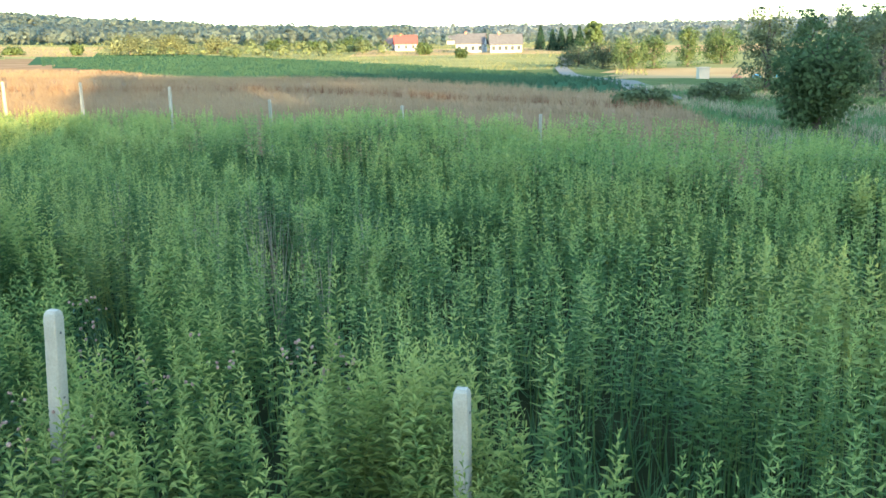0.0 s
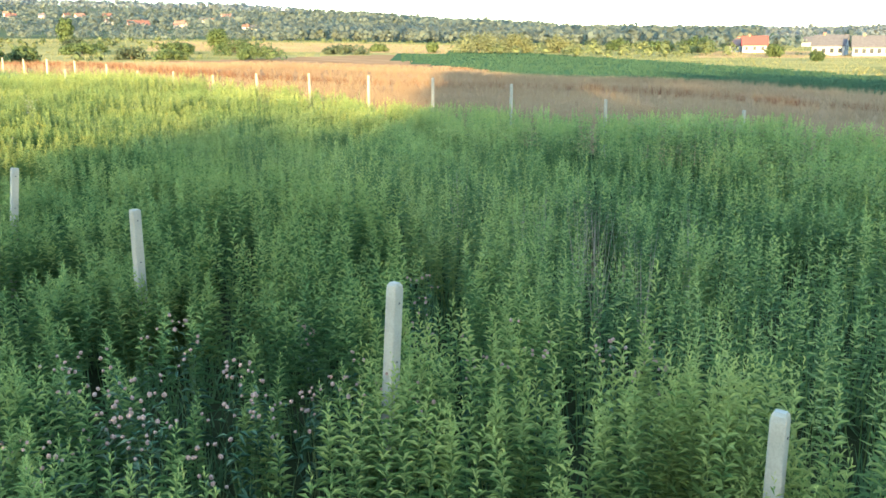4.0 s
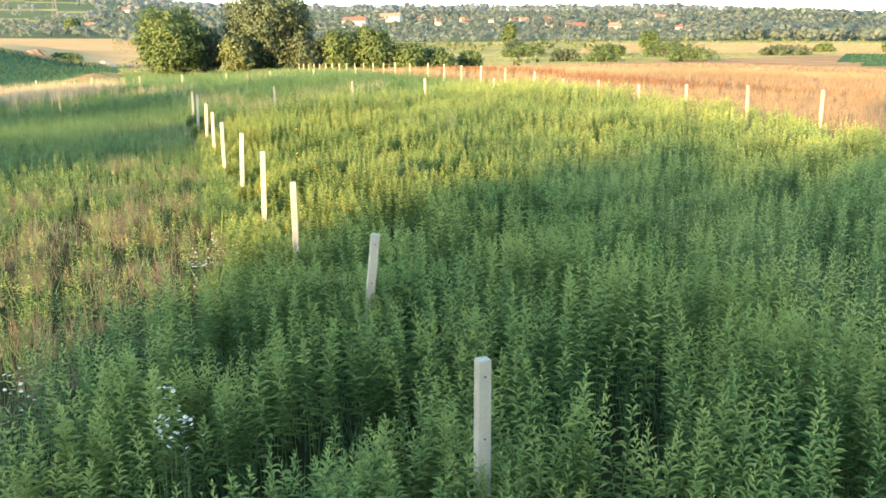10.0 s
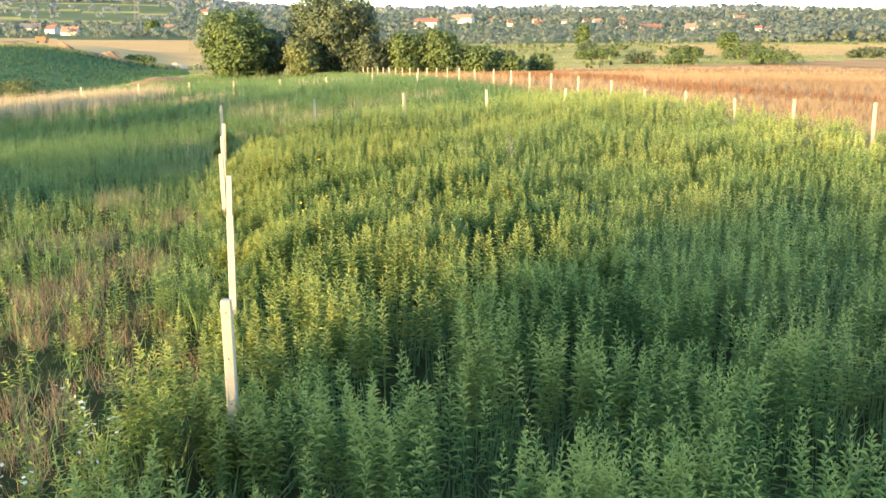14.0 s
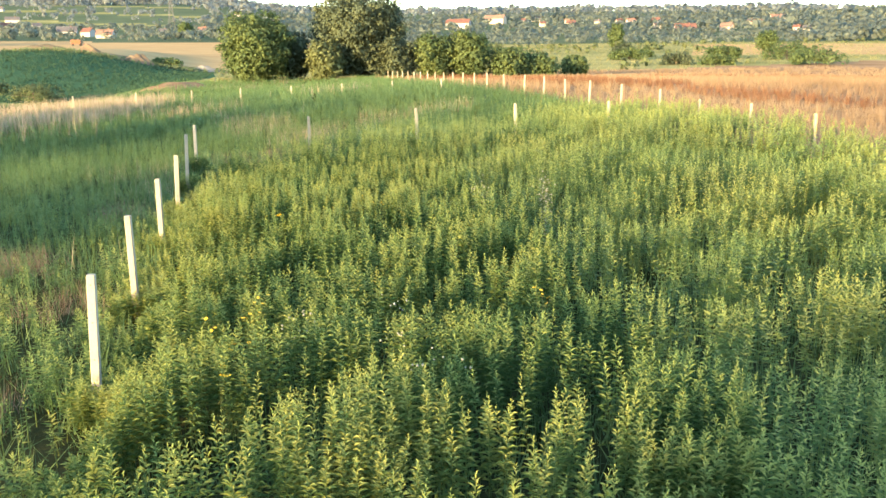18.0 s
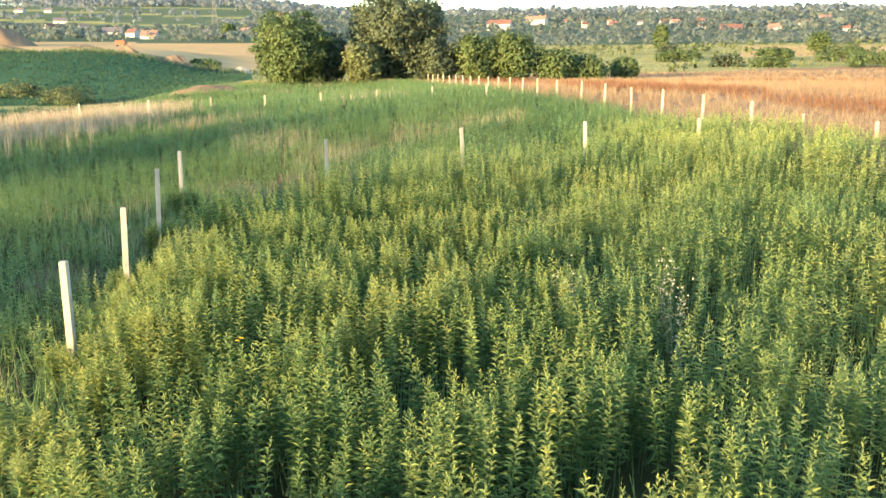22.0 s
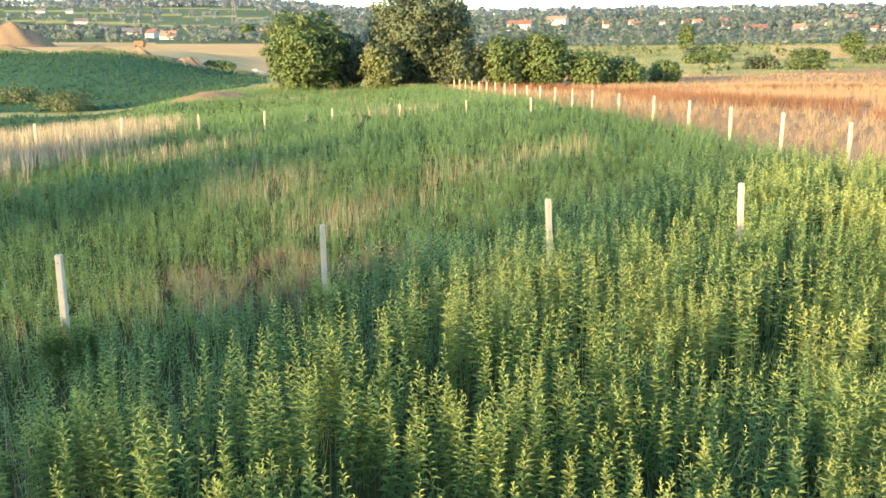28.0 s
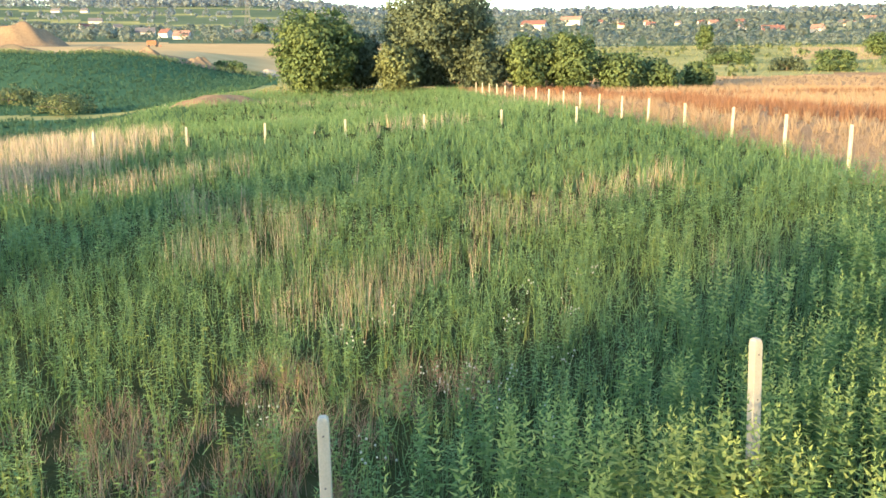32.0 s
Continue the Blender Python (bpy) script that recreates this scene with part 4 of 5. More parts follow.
def woods(name, n, az0, az1, r0, r1, h0, h1, keep, material, label, seed, per=13, leaf=0.44):
    """Countless crowns of overlapping leaf sprays, each with its own height and spread."""
    rng = np.random.default_rng(seed)
    az = np.radians(rng.uniform(az0, az1, n))
    r = np.sqrt(rng.uniform(r0 ** 2, r1 ** 2, n))
    x, y = 3 + r * np.sin(az), 18 + r * np.cos(az)
    k = rng.uniform(0, 1, n) < keep(x, y, r, np.degrees(az))
    k &= ~before_house(x, y) | (rng.uniform(0, 1, n) < 0.3)
    x, y = x[k], y[k]
    n = len(x)
    h = rng.uniform(h0, h1, n) * rng.choice([0.75, 0.9, 1.0, 1.0, 1.2], n) * (0.78 + 0.44 * wave(x, y, 70, 0.5))
    w = h * rng.uniform(0.42, 0.75, n)
    d = rng.normal(0, 1, (n, per, 3)) + (0, 0, 0.35)
    d /= np.linalg.norm(d, axis=2, keepdims=True)
    rad = rng.uniform(0.4, 0.92, (n, per, 1)) * (0.85 + 0.3 * rng.uniform(0, 1, (n, 1, 1)))
    P = d * rad * np.stack([w, w, h * 0.46], 1)[:, None] + np.stack([x, y, height(x, y) + h * 0.45], 1)[:, None]
    ln = (leaf * h[:, None] * rng.uniform(0.7, 1.35, (n, per))).ravel()
    P = P.reshape(-1, 3)
    V, F = sprays(P, d.reshape(-1, 3) + (0, 0, 0.2), ln, ln * 0.75, 0.3, rng)
    D = np.repeat(d.reshape(-1, 3) * (1, 1, 1.2) + (0, 0, 0.3) + rng.normal(0, 0.06, (n * per, 3)), 4, 0)
    ob = mesh_from(name, V, faced(V, F, D), material)
    soften(ob, D)
    return tagged(ob, label, "woods", kind="stuff")


woods("woods", 1300, 36, 66, 640, 1100, 9, 13, lambda x, y, r, a: 0.95 + 0 * r, M_HAZED_WOODS, "broadleaf wood on the ridge above the meadow", 1, 26, 0.29)
woods("woods", 1500, 36, 66, 1100, 2700, 12, 17, lambda x, y, r, a: 1 + 0 * r, M_HAZED_WOODS, "broadleaf wood on the ridge above the meadow", 2)
woods("woods", 1300, -2, 37, 520, 900, 5, 10, lambda x, y, r, a: smooth(540, 640, r) * (0.45 + 0.6 * wave(x, y, 60)), M_HAZED_WOODS, "belt of trees below the town", 3, 26, 0.29)
woods("woods", 1900, -3, 37, 900, 1700, 9, 14, lambda x, y, r, a: 0.5 + 0.4 * wave(x, y, 90, 1.0), M_HAZED_WOODS, "trees among the houses of the town", 4, 18, 0.38)
woods("woods", 1300, -3, 37, 1700, 3000, 13, 20, lambda x, y, r, a: 0.95 + 0 * r, M_HAZED_WOODS_FAR, "trees along the skyline above the town", 5)
woods("woods", 950, -26, -2, 775, 1250, 6, 10, lambda x, y, r, a: 0.3 + 0.65 * wave(x, y, 60), M_HAZED_WOODS, "trees and gardens about the far houses", 6, 22, 0.36)
woods("woods", 600, -26, -2, 1300, 2300, 7, 12, lambda x, y, r, a: 0.2 + 0.6 * (wave(x, y, 120) > 0.55), M_HAZED_WOODS_FAR, "scattered hedges on the far slope", 7)
woods("woods", 1700, -26, 0, 2200, 3400, 15, 24, lambda x, y, r, a: 0.3 + 0.7 * smooth(-16, -11, a), M_HAZED_WOODS_FAR, "dark wood on the far hill", 8)
woods("woods", 1200, 60, 100, 420, 900, 4, 8, lambda x, y, r, a: 0.25 + 0.6 * (wave(x, y, 55) > 0.5), M_HAZED_WOODS, "trees and gardens in the east valley", 9, 22, 0.36)
woods("woods", 1200, 60, 100, 900, 2000, 8, 12, lambda x, y, r, a: 0.75 + 0 * r, M_HAZED_WOODS_FAR, "wooded valley in the east", 10)
woods("woods", 1300, 60, 102, 2000, 3800, 12, 17, lambda x, y, r, a: 1 + 0 * r, M_HAZED_WOODS_FAR, "long wooded ridge on the east skyline", 11)
woods("woods", 320, 36, 66, 290, 440, 4, 7, lambda x, y, r, a: 0.35 * (a > 50), M_SCRUB, "hedge bushes beyond the green crop", 12, 60, 0.22)
woods("scrub", 900, -1, 62, 150, 640, 1.4, 3.4, lambda x, y, r, a: np.where((zone(x, y) == 3) & (wave(x, y, 45, 2.0) > 0.42), 0.8, 0.0), M_SCRUB, "scattered low scrub over the pale meadows", 13, 34, 0.34)


def bank():
    """Rank weeds along the top of the green field, round the heaps of sand."""
    rng = np.random.default_rng(77)
    p = scatter(-80, -5, 196, 226, 1.3, rng)
    x, y = p.T
    p = p[(np.abs(y - 213 - 0.1 * x) < 5 + 4 * wave(x, y, 7)) & (rng.uniform(0, 1, len(p)) < 0.25 + 0.75 * wave(x, y, 3.5, 1.0))]
    blades("bank_weeds", p, 0.5 + 0.8 * wave(*p.T, 4.0), 0.22, 8, M_SCRUB, rng, "rank green weeds along the top of the green field", "weeds", 0.5)


bank()

# ---------------------------------------------------------------- houses
M_PLASTER = plain_mat("white_plaster", (0.29, 0.28, 0.265), (0.35, 0.34, 0.325), 0.6, 0.9, 0.0)
M_CREAM = plain_mat("cream_plaster", (0.4, 0.33, 0.25), (0.47, 0.4, 0.3), 0.6, 0.9, 0.0)
M_REDROOF = plain_mat("red_roof_tiles", (0.22, 0.05, 0.045), (0.27, 0.065, 0.055), 1.5, 0.9, 0.1)
M_DULLROOF = plain_mat("faded_red_roof_tiles", (0.10, 0.05, 0.042), (0.135, 0.068, 0.056), 1.5, 0.9, 0.1)
M_BROWNROOF = plain_mat("brown_roof_tiles", (0.15, 0.085, 0.065), (0.22, 0.13, 0.1), 1.5, 0.8, 0.1)
M_GREYROOF = plain_mat("grey_roof_sheet", (0.07, 0.065, 0.07), (0.11, 0.105, 0.11), 1.5, 0.95, 0.1)
M_GLASS = plain_mat("window_glass", (0.03, 0.035, 0.04), (0.06, 0.065, 0.07), 2, 0.15, 0.0)
M_BRICK = plain_mat("chimney_brick", (0.28, 0.12, 0.08), (0.36, 0.17, 0.11), 4, 0.9, 0.0)


def box(bm, x0, x1, y0, y1, z0, z1):
    v = [bm.verts.new(p) for p in ((x0, y0, z0), (x1, y0, z0), (x1, y1, z0), (x0, y1, z0), (x0, y0, z1), (x1, y0, z1), (x1, y1, z1), (x0, y1, z1))]
    for f in ((3, 2, 1, 0), (4, 5, 6, 7), (0, 1, 5, 4), (1, 2, 6, 5), (2, 3, 7, 6), (3, 0, 4, 7)):
        bm.faces.new([v[i] for i in f])


def house(x, y, w, d, h, turn, wall, roof, label, windows=0, group="houses of the town", name="house"):
    """Walls with gables, a pitched roof with eaves, a chimney and, where they can be told, windows."""
    root = new(name)
    root.matrix_world = pose(x, y, float(height(x, y)) - 0.4, 0, 0, turn)
    tagged(root, label, "house", group)
    rise = d * 0.42
    bm = bmesh.new()
    P = [(-w / 2, -d / 2), (w / 2, -d / 2), (w / 2, d / 2), (-w / 2, d / 2)]
    lo = [bm.verts.new((a, b, 0)) for a, b in P]
    hi = [bm.verts.new((a, b, h)) for a, b in P]
    g0, g1 = bm.verts.new((-w / 2, 0, h + rise)), bm.verts.new((w / 2, 0, h + rise))
    bm.faces.new((lo[0], lo[1], hi[1], hi[0]))
    bm.faces.new((lo[2], lo[3], hi[3], hi[2]))
    bm.faces.new((lo[1], lo[2], hi[2], g1, hi[1]))
    bm.faces.new((lo[3], lo[0], hi[0], g0, hi[3]))
    bm.faces.new(lo[::-1])
    part("wall", bm, wall, root)
    bm = bmesh.new()
    e, t = 0.5, 0.25
    s1 = rise / (d / 2)
    prof = [(-d / 2 - e, h - e * s1), (0, h + rise), (d / 2 + e, h - e * s1)]
    rows = [[bm.verts.new((a, b, c + dz)) for b, c in prof for dz in (0.05, 0.05 + t)] for a in (-w / 2 - e, w / 2 + e)]
    for i, j in ((0, 2), (2, 4)):
        for q in (0, 1):
            bm.faces.new((rows[0][i + q], rows[0][j + q], rows[1][j + q], rows[1][i + q]))
    for i in (0, 4):
        bm.faces.new((rows[0][i], rows[0][i + 1], rows[1][i + 1], rows[1][i]))
    for rr in rows:
        bm.faces.new((rr[0], rr[2], rr[3], rr[1]))
        bm.faces.new((rr[2], rr[4], rr[5], rr[3]))
    bmesh.ops.recalc_face_normals(bm, faces=bm.faces)
    rf = part("roof", bm, roof, root)
    bm = bmesh.new()
    box(bm, w * 0.18, w * 0.18 + 0.7, -0.35, 0.35, h + rise - 0.8, h + rise + 1.0)
    part("chimney", bm, M_BRICK, rf)
    for k in range(windows):
        for side in (-1, 1):
            bm = bmesh.new()
            cx = -w / 2 + w * (k + 0.5) / windows
            box(bm, cx - 0.6, cx + 0.6, side * d / 2 - 0.06, side * d / 2 + 0.06, 1.2, 2.7)
            part("window", bm, M_GLASS, root)
    if windows:
        for side in (-1, 1):
            for b in (-d * 0.2, d * 0.2):
                bm = bmesh.new()
                box(bm, side * w / 2 - 0.06, side * w / 2 + 0.06, b - 0.5, b + 0.5, h - 1.6, h - 0.2)
                part("window", bm, M_GLASS, root)
    return root


house(354, 167, 9.5, 8, 3.4, 118, M_PLASTER, M_REDROOF, "white farmhouse with a bright red tiled roof", 3, "houses beyond the green crop")
house(315, 121, 10.5, 8, 3.8, 100, M_PLASTER, M_GREYROOF, "white house with a grey roof and dark windows", 4, "houses beyond the green crop")
house(311, 106, 11.5, 8, 3.4, 112, M_PLASTER, M_GREYROOF, "long white house with a grey roof and dark windows", 5, "houses beyond the green crop")
house(360, 176, 7, 6, 3.4, 60, M_PLASTER, M_BROWNROOF, "small white house with a brown roof", 2, "houses beyond the green crop")
hr = random.Random(4)
for k, (x, y, w) in enumerate(TOWN):
    roof = (M_DULLROOF, M_BROWNROOF, M_DULLROOF, M_GREYROOF)[k % 4] if k != 11 else M_DULLROOF
    big = w > 34
    house(x, y, w * 0.85, min(w * 0.62, 12), 8 if big else hr.uniform(3.2, 5), -math.degrees(math.atan2(x, y)) + hr.uniform(-35, 35), M_CREAM if k % 3 == 1 else M_PLASTER, roof,
          "pale town building with a %s roof among trees" % ("grey" if roof is M_GREYROOF else "brown" if roof is M_BROWNROOF else "red"), 6 if k in (0, 11) else 0)
for k, (x, y, w) in enumerate(FARMS):
    roof = (M_DULLROOF, M_GREYROOF, M_GREYROOF, M_BROWNROOF)[k % 4]
    house(x, y, w, min(w * 0.75, 11), hr.uniform(3.2, 5), -math.degrees(math.atan2(x, y)) + hr.uniform(-50, 50), M_PLASTER, roof,
          "white house with a %s roof on the far slope" % ("red" if roof is M_DULLROOF else "grey" if roof is M_GREYROOF else "brown"), 0, "houses on the far slope")

# ---------------------------------------------------------------- pylon, sand, machine, shed
M_STEEL = plain_mat("weathered_steel", (0.10, 0.105, 0.11), (0.15, 0.155, 0.16), 1.0, 0.8, 0.0, 0.2)


def pylon(x, y, h):
    root = new("power_pylon")
    root.location = (x, y, float(height(x, y)))
    root.rotation_euler = (0, 0, 0.3)
    tagged(root, "grey steel lattice power pylon on the slope", "pylon")
    b, t = h * 0.09, h * 0.018
    lv = [0, 0.2, 0.38, 0.54, 0.68, 0.8, 1.0]
    for sx, sy in ((-1, -1), (1, -1), (1, 1), (-1, 1)):
        V, F = tube([(sx * b, sy * b, -1), (sx * t, sy * t, h * 0.72), (sx * t * 0.4, sy * t * 0.4, h)], (0.35, 0.3, 0.2), 4)
        mesh_from("leg", V, F, M_STEEL, root)
    for a, c in zip(lv, lv[1:]):
        wa, wc = b + (t - b) * min(a / 0.72, 1), b + (t - b) * min(c / 0.72, 1)
        for s in (-1, 1):
            for p, q in (((-wa, s * wa, a * h), (wc, s * wc, c * h)), ((wa, s * wa, a * h), (-wc, s * wc, c * h))):
                V, F = tube([p, q], (0.18, 0.18), 4)
                mesh_from("brace", V, F, M_STEEL, root)
    for f, wd in ((0.72, 0.15), (0.86, 0.2)):
        V, F = tube([(-wd * h, 0, f * h), (0, 0, f * h + 1.2), (wd * h, 0, f * h)], (0.2, 0.5, 0.2), 4)
        mesh_from("crossarm", V, F, M_STEEL, root)


pylon(-118, 1380, 50)


def earth_mound(x, y, w, d, h, seed, label, material):
    rng = np.random.default_rng(seed)
    n = 26
    g = np.linspace(-1, 1, n)
    X, Y = np.meshgrid(g, g, indexing="ij")
    r = np.hypot(X, Y)
    bumps = 0.16 * np.sin(X * 5 + seed) * np.cos(Y * 6 + seed * 2) + 0.08 * np.sin(X * 13 + Y * 9 + seed)
    Z = h * np.clip(1 - r ** 1.4, 0, 1) * (1 + bumps)
    x0, y0 = x + X * w / 2, y + Y * d / 2
    V = np.stack([x0, y0, height(x0, y0) - 0.3 + Z], -1).reshape(-1, 3)
    i = np.arange(n * n).reshape(n, n)
    F = np.stack([i[:-1, :-1], i[1:, :-1], i[1:, 1:], i[:-1, 1:]], -1).reshape(-1, 4)
    return tagged(mesh_from("earth_mound", V, F, material), label, "sand heap", "heaps of earth and sand")


M_EARTH = plain_mat("brown_earth", (0.10, 0.082, 0.056), (0.15, 0.12, 0.08), 0.5, 0.95, 0.4, 0.0, "World")
earth_mound(-213, 690, 64, 44, 17, 1, "large heap of pale yellow sand", M_SAND)
earth_mound(-33, 212, 7.5, 5, 2.1, 3, "low heap of pinkish sand", M_SAND)
earth_mound(-23, 211, 8, 5, 2.2, 4, "low heap of pinkish sand", M_SAND)
earth_mound(-10, 216, 9, 5, 1.6, 5, "low heap of grey rubble", M_TRACK)
earth_mound(-45, 222, 16, 6, 1.7, 6, "long bank of brown earth", M_EARTH)
earth_mound(-64, 224, 20, 7, 1.8, 7, "long bank of brown earth", M_EARTH)
earth_mound(-6.6, 99, 10, 7, 1.1, 8, "low mound of bare tan earth", M_SAND)

M_ORANGE = plain_mat("faded_orange_paint", (0.26, 0.10, 0.05), (0.33, 0.14, 0.07), 1.0, 0.5, 0.0)
M_RUBBER = plain_mat("tyre_rubber", (0.02, 0.02, 0.02), (0.04, 0.04, 0.04), 3, 0.8, 0.0)


def harvester(x, y):
    root = new("harvester")
    root.matrix_world = pose(x, y, float(height(x, y)), 0, 0, 15)
    tagged(root, "orange harvesting machine standing on the stubble", "harvester")
    bm = bmesh.new()
    box(bm, -4, 2.2, -1.5, 1.5, 1.4, 4.4)
    bmesh.ops.bevel(bm, geom=bm.edges[:], offset=0.3, segments=1)
    part("body", bm, M_ORANGE, root)
    bm = bmesh.new()
    box(bm, 2.3, 4.2, -1.2, 1.2, 1.8, 4.2)
    part("cab", bm, M_GLASS, root)
    bm = bmesh.new()
    box(bm, 4.4, 5.6, -3, 3, 0.3, 1.3)
    part("header", bm, M_BRICK, root)
    for wx, r in ((2.6, 1.0), (-2.8, 0.75)):
        for s in (-1.6, 1.6):
            bm = bmesh.new()
            bmesh.ops.create_cone(bm, cap_ends=True, segments=16, radius1=r, radius2=r, depth=0.6)
            bmesh.ops.rotate(bm, verts=bm.verts, matrix=Matrix.Rotation(radians(90), 3, 'X'))
            bmesh.ops.translate(bm, verts=bm.verts, vec=(wx, s, r))
            part("wheel", bm, M_RUBBER, root)


harvester(-124, 690)


def shed(x, y):
    root = new("site_hut")
    root.matrix_world = pose(x, y, float(height(x, y)), 0, 0, 20)
    tagged(root, "small pale hut at the edge of the field", "hut")
    bm = bmesh.new()
    box(bm, -0.6, 0.6, -0.5, 0.5, 0, 1.05)
    part("wall", bm, M_CREAM, root)
    bm = bmesh.new()
    box(bm, -0.68, 0.68, -0.58, 0.58, 1.05, 1.13)
    part("roof", bm, M_CREAM, root)
    bm = bmesh.new()
    box(bm, -0.22, 0.22, -0.54, -0.49, 0.08, 0.9)
    part("door", bm, M_BROWNROOF, root)


shed(88, 10.2)
M_TARP = plain_mat("blue_tarpaulin", (0.05, 0.2, 0.32), (0.1, 0.3, 0.42), 1.0, 0.5, 0.0)
for k, (x, y, m, lab, nm) in enumerate([(93, 5.5, M_TARP, "heap covered by a blue tarpaulin", "tarpaulin"), (91, 7.2, M_ORANGE, "small heap of reddish material", "material_heap"), (95, 3.6, M_TARP, "heap covered by a blue tarpaulin", "tarpaulin")]):
    ob = earth_mound(x, y, 2.2, 1.6, 0.7, 20 + k, lab, m)
    ob.name = nm
    ob["category"] = nm.replace("_", " ")


def track(pts, w):
    """A gravel track laid a little above the ground."""
    V, F = [], []
    for k, (x, y) in enumerate(pts):
        a, b = pts[max(k - 1, 0)], pts[min(k + 1, len(pts) - 1)]
        d = Vector((b[0] - a[0], b[1] - a[1])).normalized()
        for s in (-1, 1):
            px, py = x - d.y * s * w / 2, y + d.x * s * w / 2
            V.append((px, py, float(height(px, py)) + 0.10))
    for k in range(len(pts) - 1):
        F.append((2 * k, 2 * k + 1, 2 * k + 3, 2 * k + 2))
    ob = mesh_from("track", np.array(V), np.array(F), M_TRACK)
    return tagged(ob, "pale gravel farm track between the fields", "track", kind="structure")


track([(47, 7.6), (54, 9.8), (70, 14.5), (85, 20), (100, 26), (113, 30.4), (149, 41.1), (190, 50), (240, 66)], 2.2)

# ---------------------------------------------------------------- single plants of the plot
HEADS = {}


def head_mesh(kind):
    if kind in HEADS:
        return HEADS[kind]
    bm = bmesh.new()
    if kind == "thistle_head":
        bmesh.ops.create_icosphere(bm, subdivisions=1, radius=0.0085)
        for v in bm.verts:
            v.co.z *= 1.35 if v.co.z > 0 else 1.0
            v.co *= 1.0 + 0.25 * (hash((round(v.co.x * 1e4), round(v.co.y * 1e4))) % 7) / 7
        m = M_DOWN
    elif kind == "seed_head":
        bmesh.ops.create_icosphere(bm, subdivisions=1, radius=0.009)
        m = M_SEED
    else:
        c = bm.verts.new((0, 0, 0.003))
        n = 11
        r = 0.011 if kind == "daisy" else 0.016
        for k in range(n):
            a = 6.2832 * k / n
            p = [bm.verts.new((math.cos(a + o) * r * q, math.sin(a + o) * r * q, z)) for o, q, z in ((-0.24, 0.8, 0.004), (0, 1.0, 0.002), (0.24, 0.8, 0.004))]
            bm.faces.new((c, *p))
        m = M_WHITE if kind == "daisy" else M_YELLOW
    me = bpy.data.meshes.new(kind)
    bm.to_mesh(me)
    bm.free()
    me.materials.append(m)
    HEADS[kind] = me
    return me


def herb(name, x, y, h, nstem, spread, nleaf, leaf_len, leaf_w, material, kind, nhead, label, category, group, rng):
    """A branching herb: stems, leaves along them, and flower or seed heads at the tips."""
    root = new(name)
    root.location = (x, y, float(height(x, y)))
    tagged(root, label, category, group)
    a = rng.uniform(0, 6.28, nstem)
    sp = rng.uniform(0.1, 1, nstem) * spread
    base = np.c_[rng.normal(0, 0.02, (nstem, 2)), np.zeros(nstem)]
    hh = h * rng.uniform(0.75, 1.05, nstem)
    top = np.stack([np.cos(a) * sp, np.sin(a) * sp, hh], 1)
    for i in range(nstem):
        V, F = spikes(base[i:i + 1], top[i:i + 1], np.array([0.007 if kind == "" else 0.004]))
        mesh_from("stem", V, F, M_DRY if kind == "" else M_STEM, root)
    if nleaf:
        k = rng.integers(0, nstem, nleaf)
        u = rng.uniform(0.2, 0.97, nleaf)
        P = base[k] + (top - base)[k] * u[:, None]
        b = rng.uniform(0, 6.28, nleaf)
        el = rng.normal(0.35, 0.3, nleaf)
        way = np.stack([np.cos(b) * np.cos(el), np.sin(b) * np.cos(el), np.sin(el)], 1)
        ln = leaf_len * rng.uniform(0.6, 1.2, nleaf) * (1.15 - 0.5 * u)
        V, F = leaves(P, way, ln, ln * leaf_w, 0.35, int(x * 100) % 991)
        mesh_from("leaves", V, F, material, root)
    for q in range(nhead):
        i = q % nstem
        ob = new(kind, head_mesh(kind))
        ob.parent = root
        off = rng.normal(0, 0.028, 3) * (1, 1, 0.7)
        ob.location = top[i] + off
        sc = rng.uniform(0.8, 1.35)
        ob.scale = (sc, sc, sc)
        ob.rotation_euler = (rng.normal(0, 0.4), rng.normal(0, 0.4), rng.uniform(0, 6))
    return root


dr = np.random.default_rng(31)
THISTLES = [(-1.3, 4.5), (-1.3, 4.1), (-1.2, 3.8), (-0.5, 4.6), (-0.8, 3.6), (-0.5, 4.0), (-0.6, 3.6), (-0.3, 3.7), (0.4, 4.6), (-1.2, 3.3), (-1.4, 3.6), (-1.7, 3.8), (-1.7, 4.3),
            (-0.1, 3.1), (1.3, 4.4), (0.7, 3.4), (1.6, 2.8), (1.2, 2.8), (0.1, 3.9), (1.0, 4.2), (1.2, 2.5), (0.8, 3.1), (-0.2, 3.4), (-1.0, 4.3)]
for x, y in THISTLES:
    herb("thistle", x, y, dr.uniform(0.78, 0.98), 7, 0.16, 60, 0.11, 0.22, M_THISTLE, "thistle_head", 14, "faded thistle with pinkish brown downy heads", "thistle", "thistles in the weeds", dr)
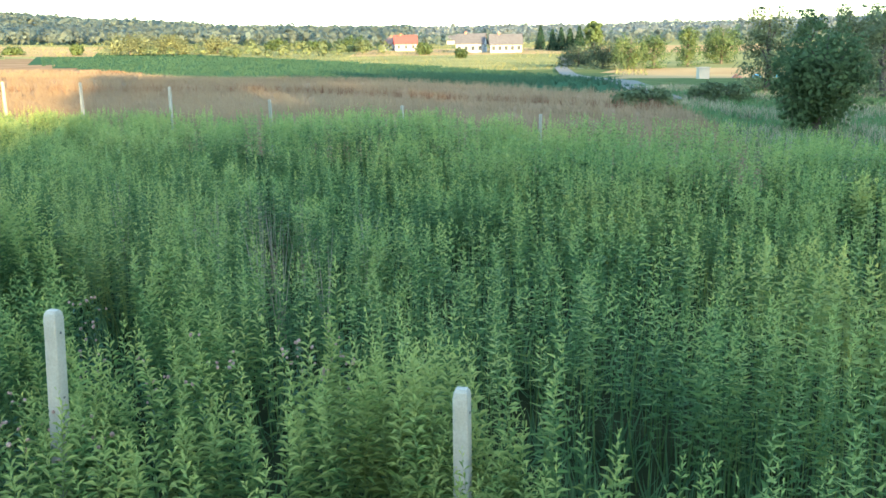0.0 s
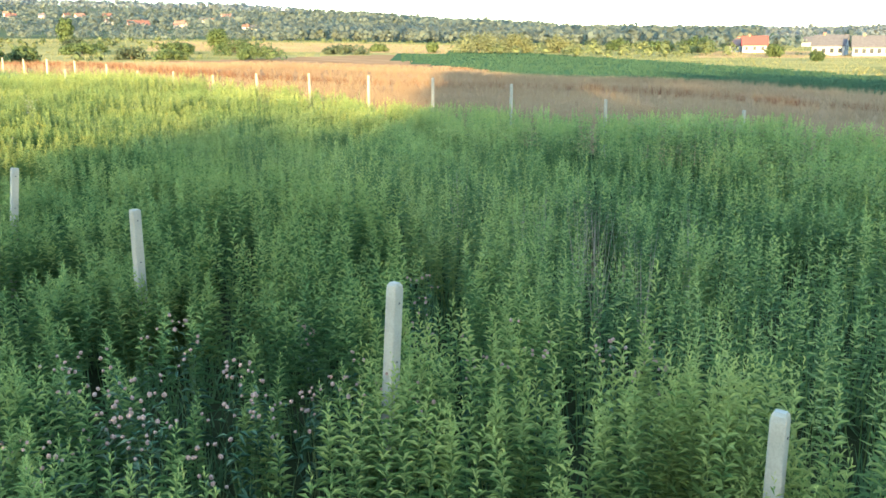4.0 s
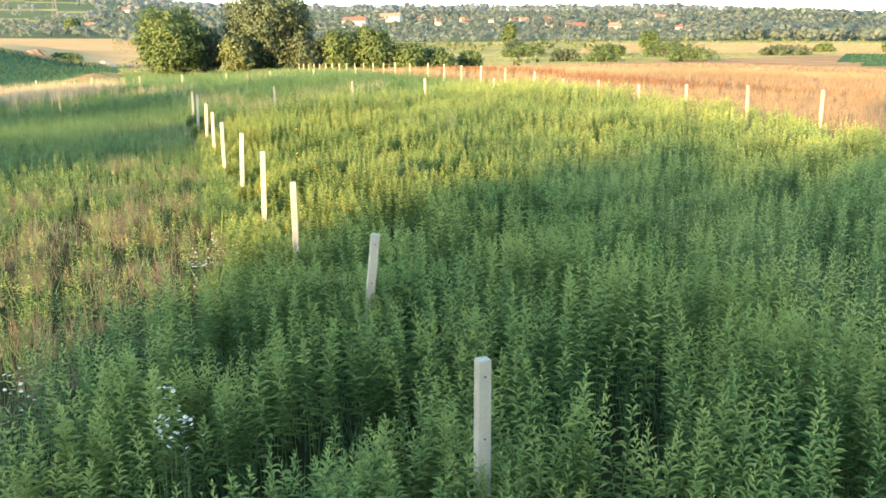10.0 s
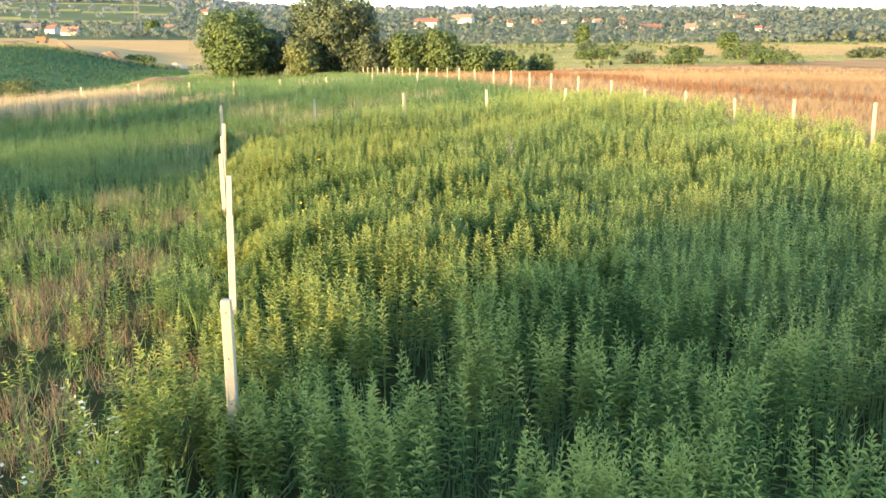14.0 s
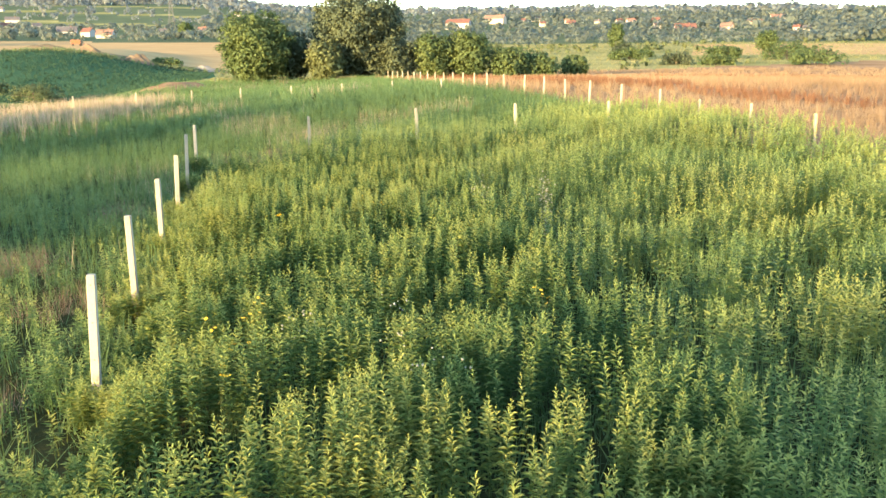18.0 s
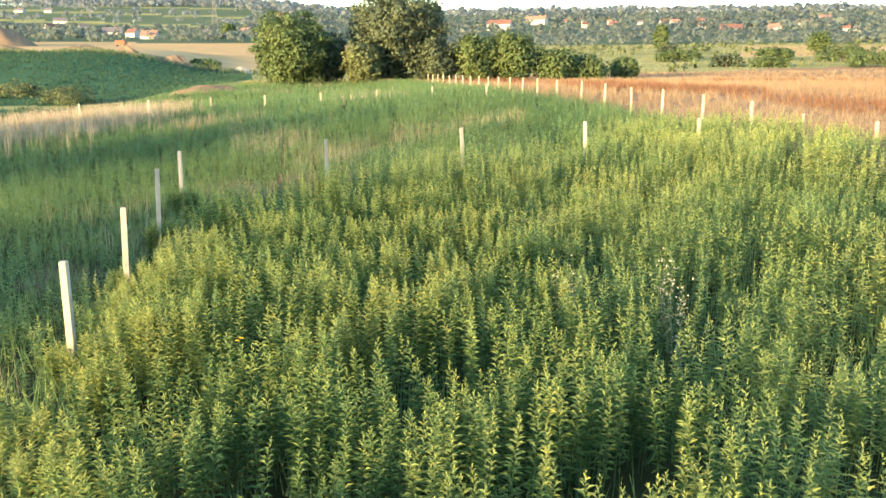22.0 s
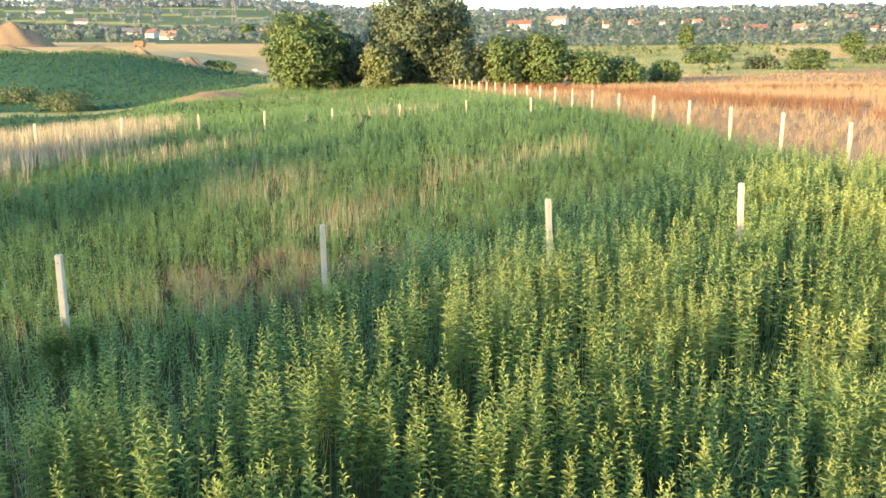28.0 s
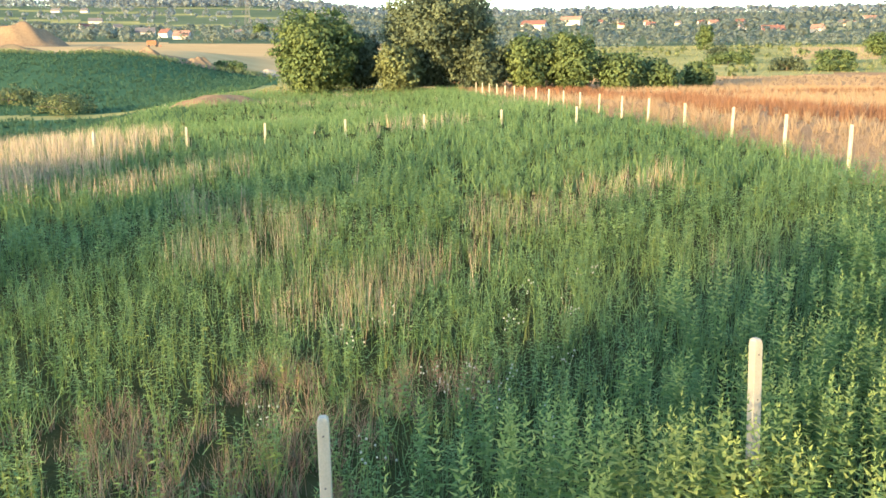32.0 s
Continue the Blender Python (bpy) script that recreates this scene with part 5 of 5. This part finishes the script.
for x, y in [(-1.5, 7.1), (-1.38, 7.05), (-1.45, 7.25), (-0.8, 11.5), (-2.3, 8.0), (-1.1, 10.7), (-1.1, 10.4), (-0.9, 11.7)]:
    herb("fleabane", x, y, dr.uniform(0.82, 0.95), 7, 0.13, 30, 0.06, 0.16, M_GRASS, "daisy", 16, "slender herb with a spray of small white daisies", "fleabane", "white flowers in the grass", dr)
for x, y in [(1.4, 18.4), (1.3, 17.8), (1.0, 17.8), (1.3, 18.1), (1.1, 17.0), (1.2, 17.3), (3.9, 17.9), (1.6, 22.2), (3.0, 23.3), (3.2, 23.4), (2.1, 24.5), (2.9, 23.6), (7.3, 23.4)]:
    herb("ragwort", x, y, dr.uniform(0.84, 0.98), 6, 0.10, 36, 0.06, 0.25, M_STEM, "ragwort_flower", 6, "ragwort with a few small yellow flowers", "ragwort", "yellow flowers in the weeds", dr)
for x, y in [(1.7, 18.0), (1.8, 18.3), (2.5, 17.4), (2.7, 16.8), (2.6, 18.4), (4.0, 36.1), (3.7, 35.6), (4.0, 35.3), (4.3, 35.6), (4.4, 34.8), (4.6, 37.1), (3.0, 34.2), (5.9, 38.9), (3.6, 35.9),
             (2.9, 36.9), (4.9, 36.2), (5.3, 37.6), (3.3, 37.6), (2.2, 35.2), (5.0, 38.2)]:
    herb("seeding_herb", x, y, (dr.uniform(0.72, 0.84) if y < 30 else dr.uniform(0.6, 0.74)), 7, 0.2, 20, 0.07, 0.12, M_GRASS, "seed_head", 9, "thin herb with round whitish seed heads", "seeding herb", "seed heads in the grass", dr)
for x, y in [(5.5, 22.6), (5.8, 23.6), (4.7, 23.5), (5.7, 23.2)]:
    herb("mugwort", x, y, 1.08, 9, 0.16, 150, 0.05, 0.3, M_SEED, "seed_head", 10, "tall pale silvery mugwort above the goldenrod", "mugwort", "silvery herbs", dr)
for x, y in [(3.7, 5.5), (4.4, 5.8), (5.1, 5.8), (5.1, 5.2), (5.1, 4.4), (3.4, 3.9), (5.3, 7.9), (3.3, 4.3), (4.0, 5.0), (4.7, 5.3)]:
    herb("dead_stalks", x, y, dr.uniform(1.15, 1.32), 9, 0.2, 30, 0.06, 0.1, M_PINKGRASS, "", 0, "bundle of dead brown stalks among goldenrod", "dead stalks", "dead stalks in the weeds", dr)
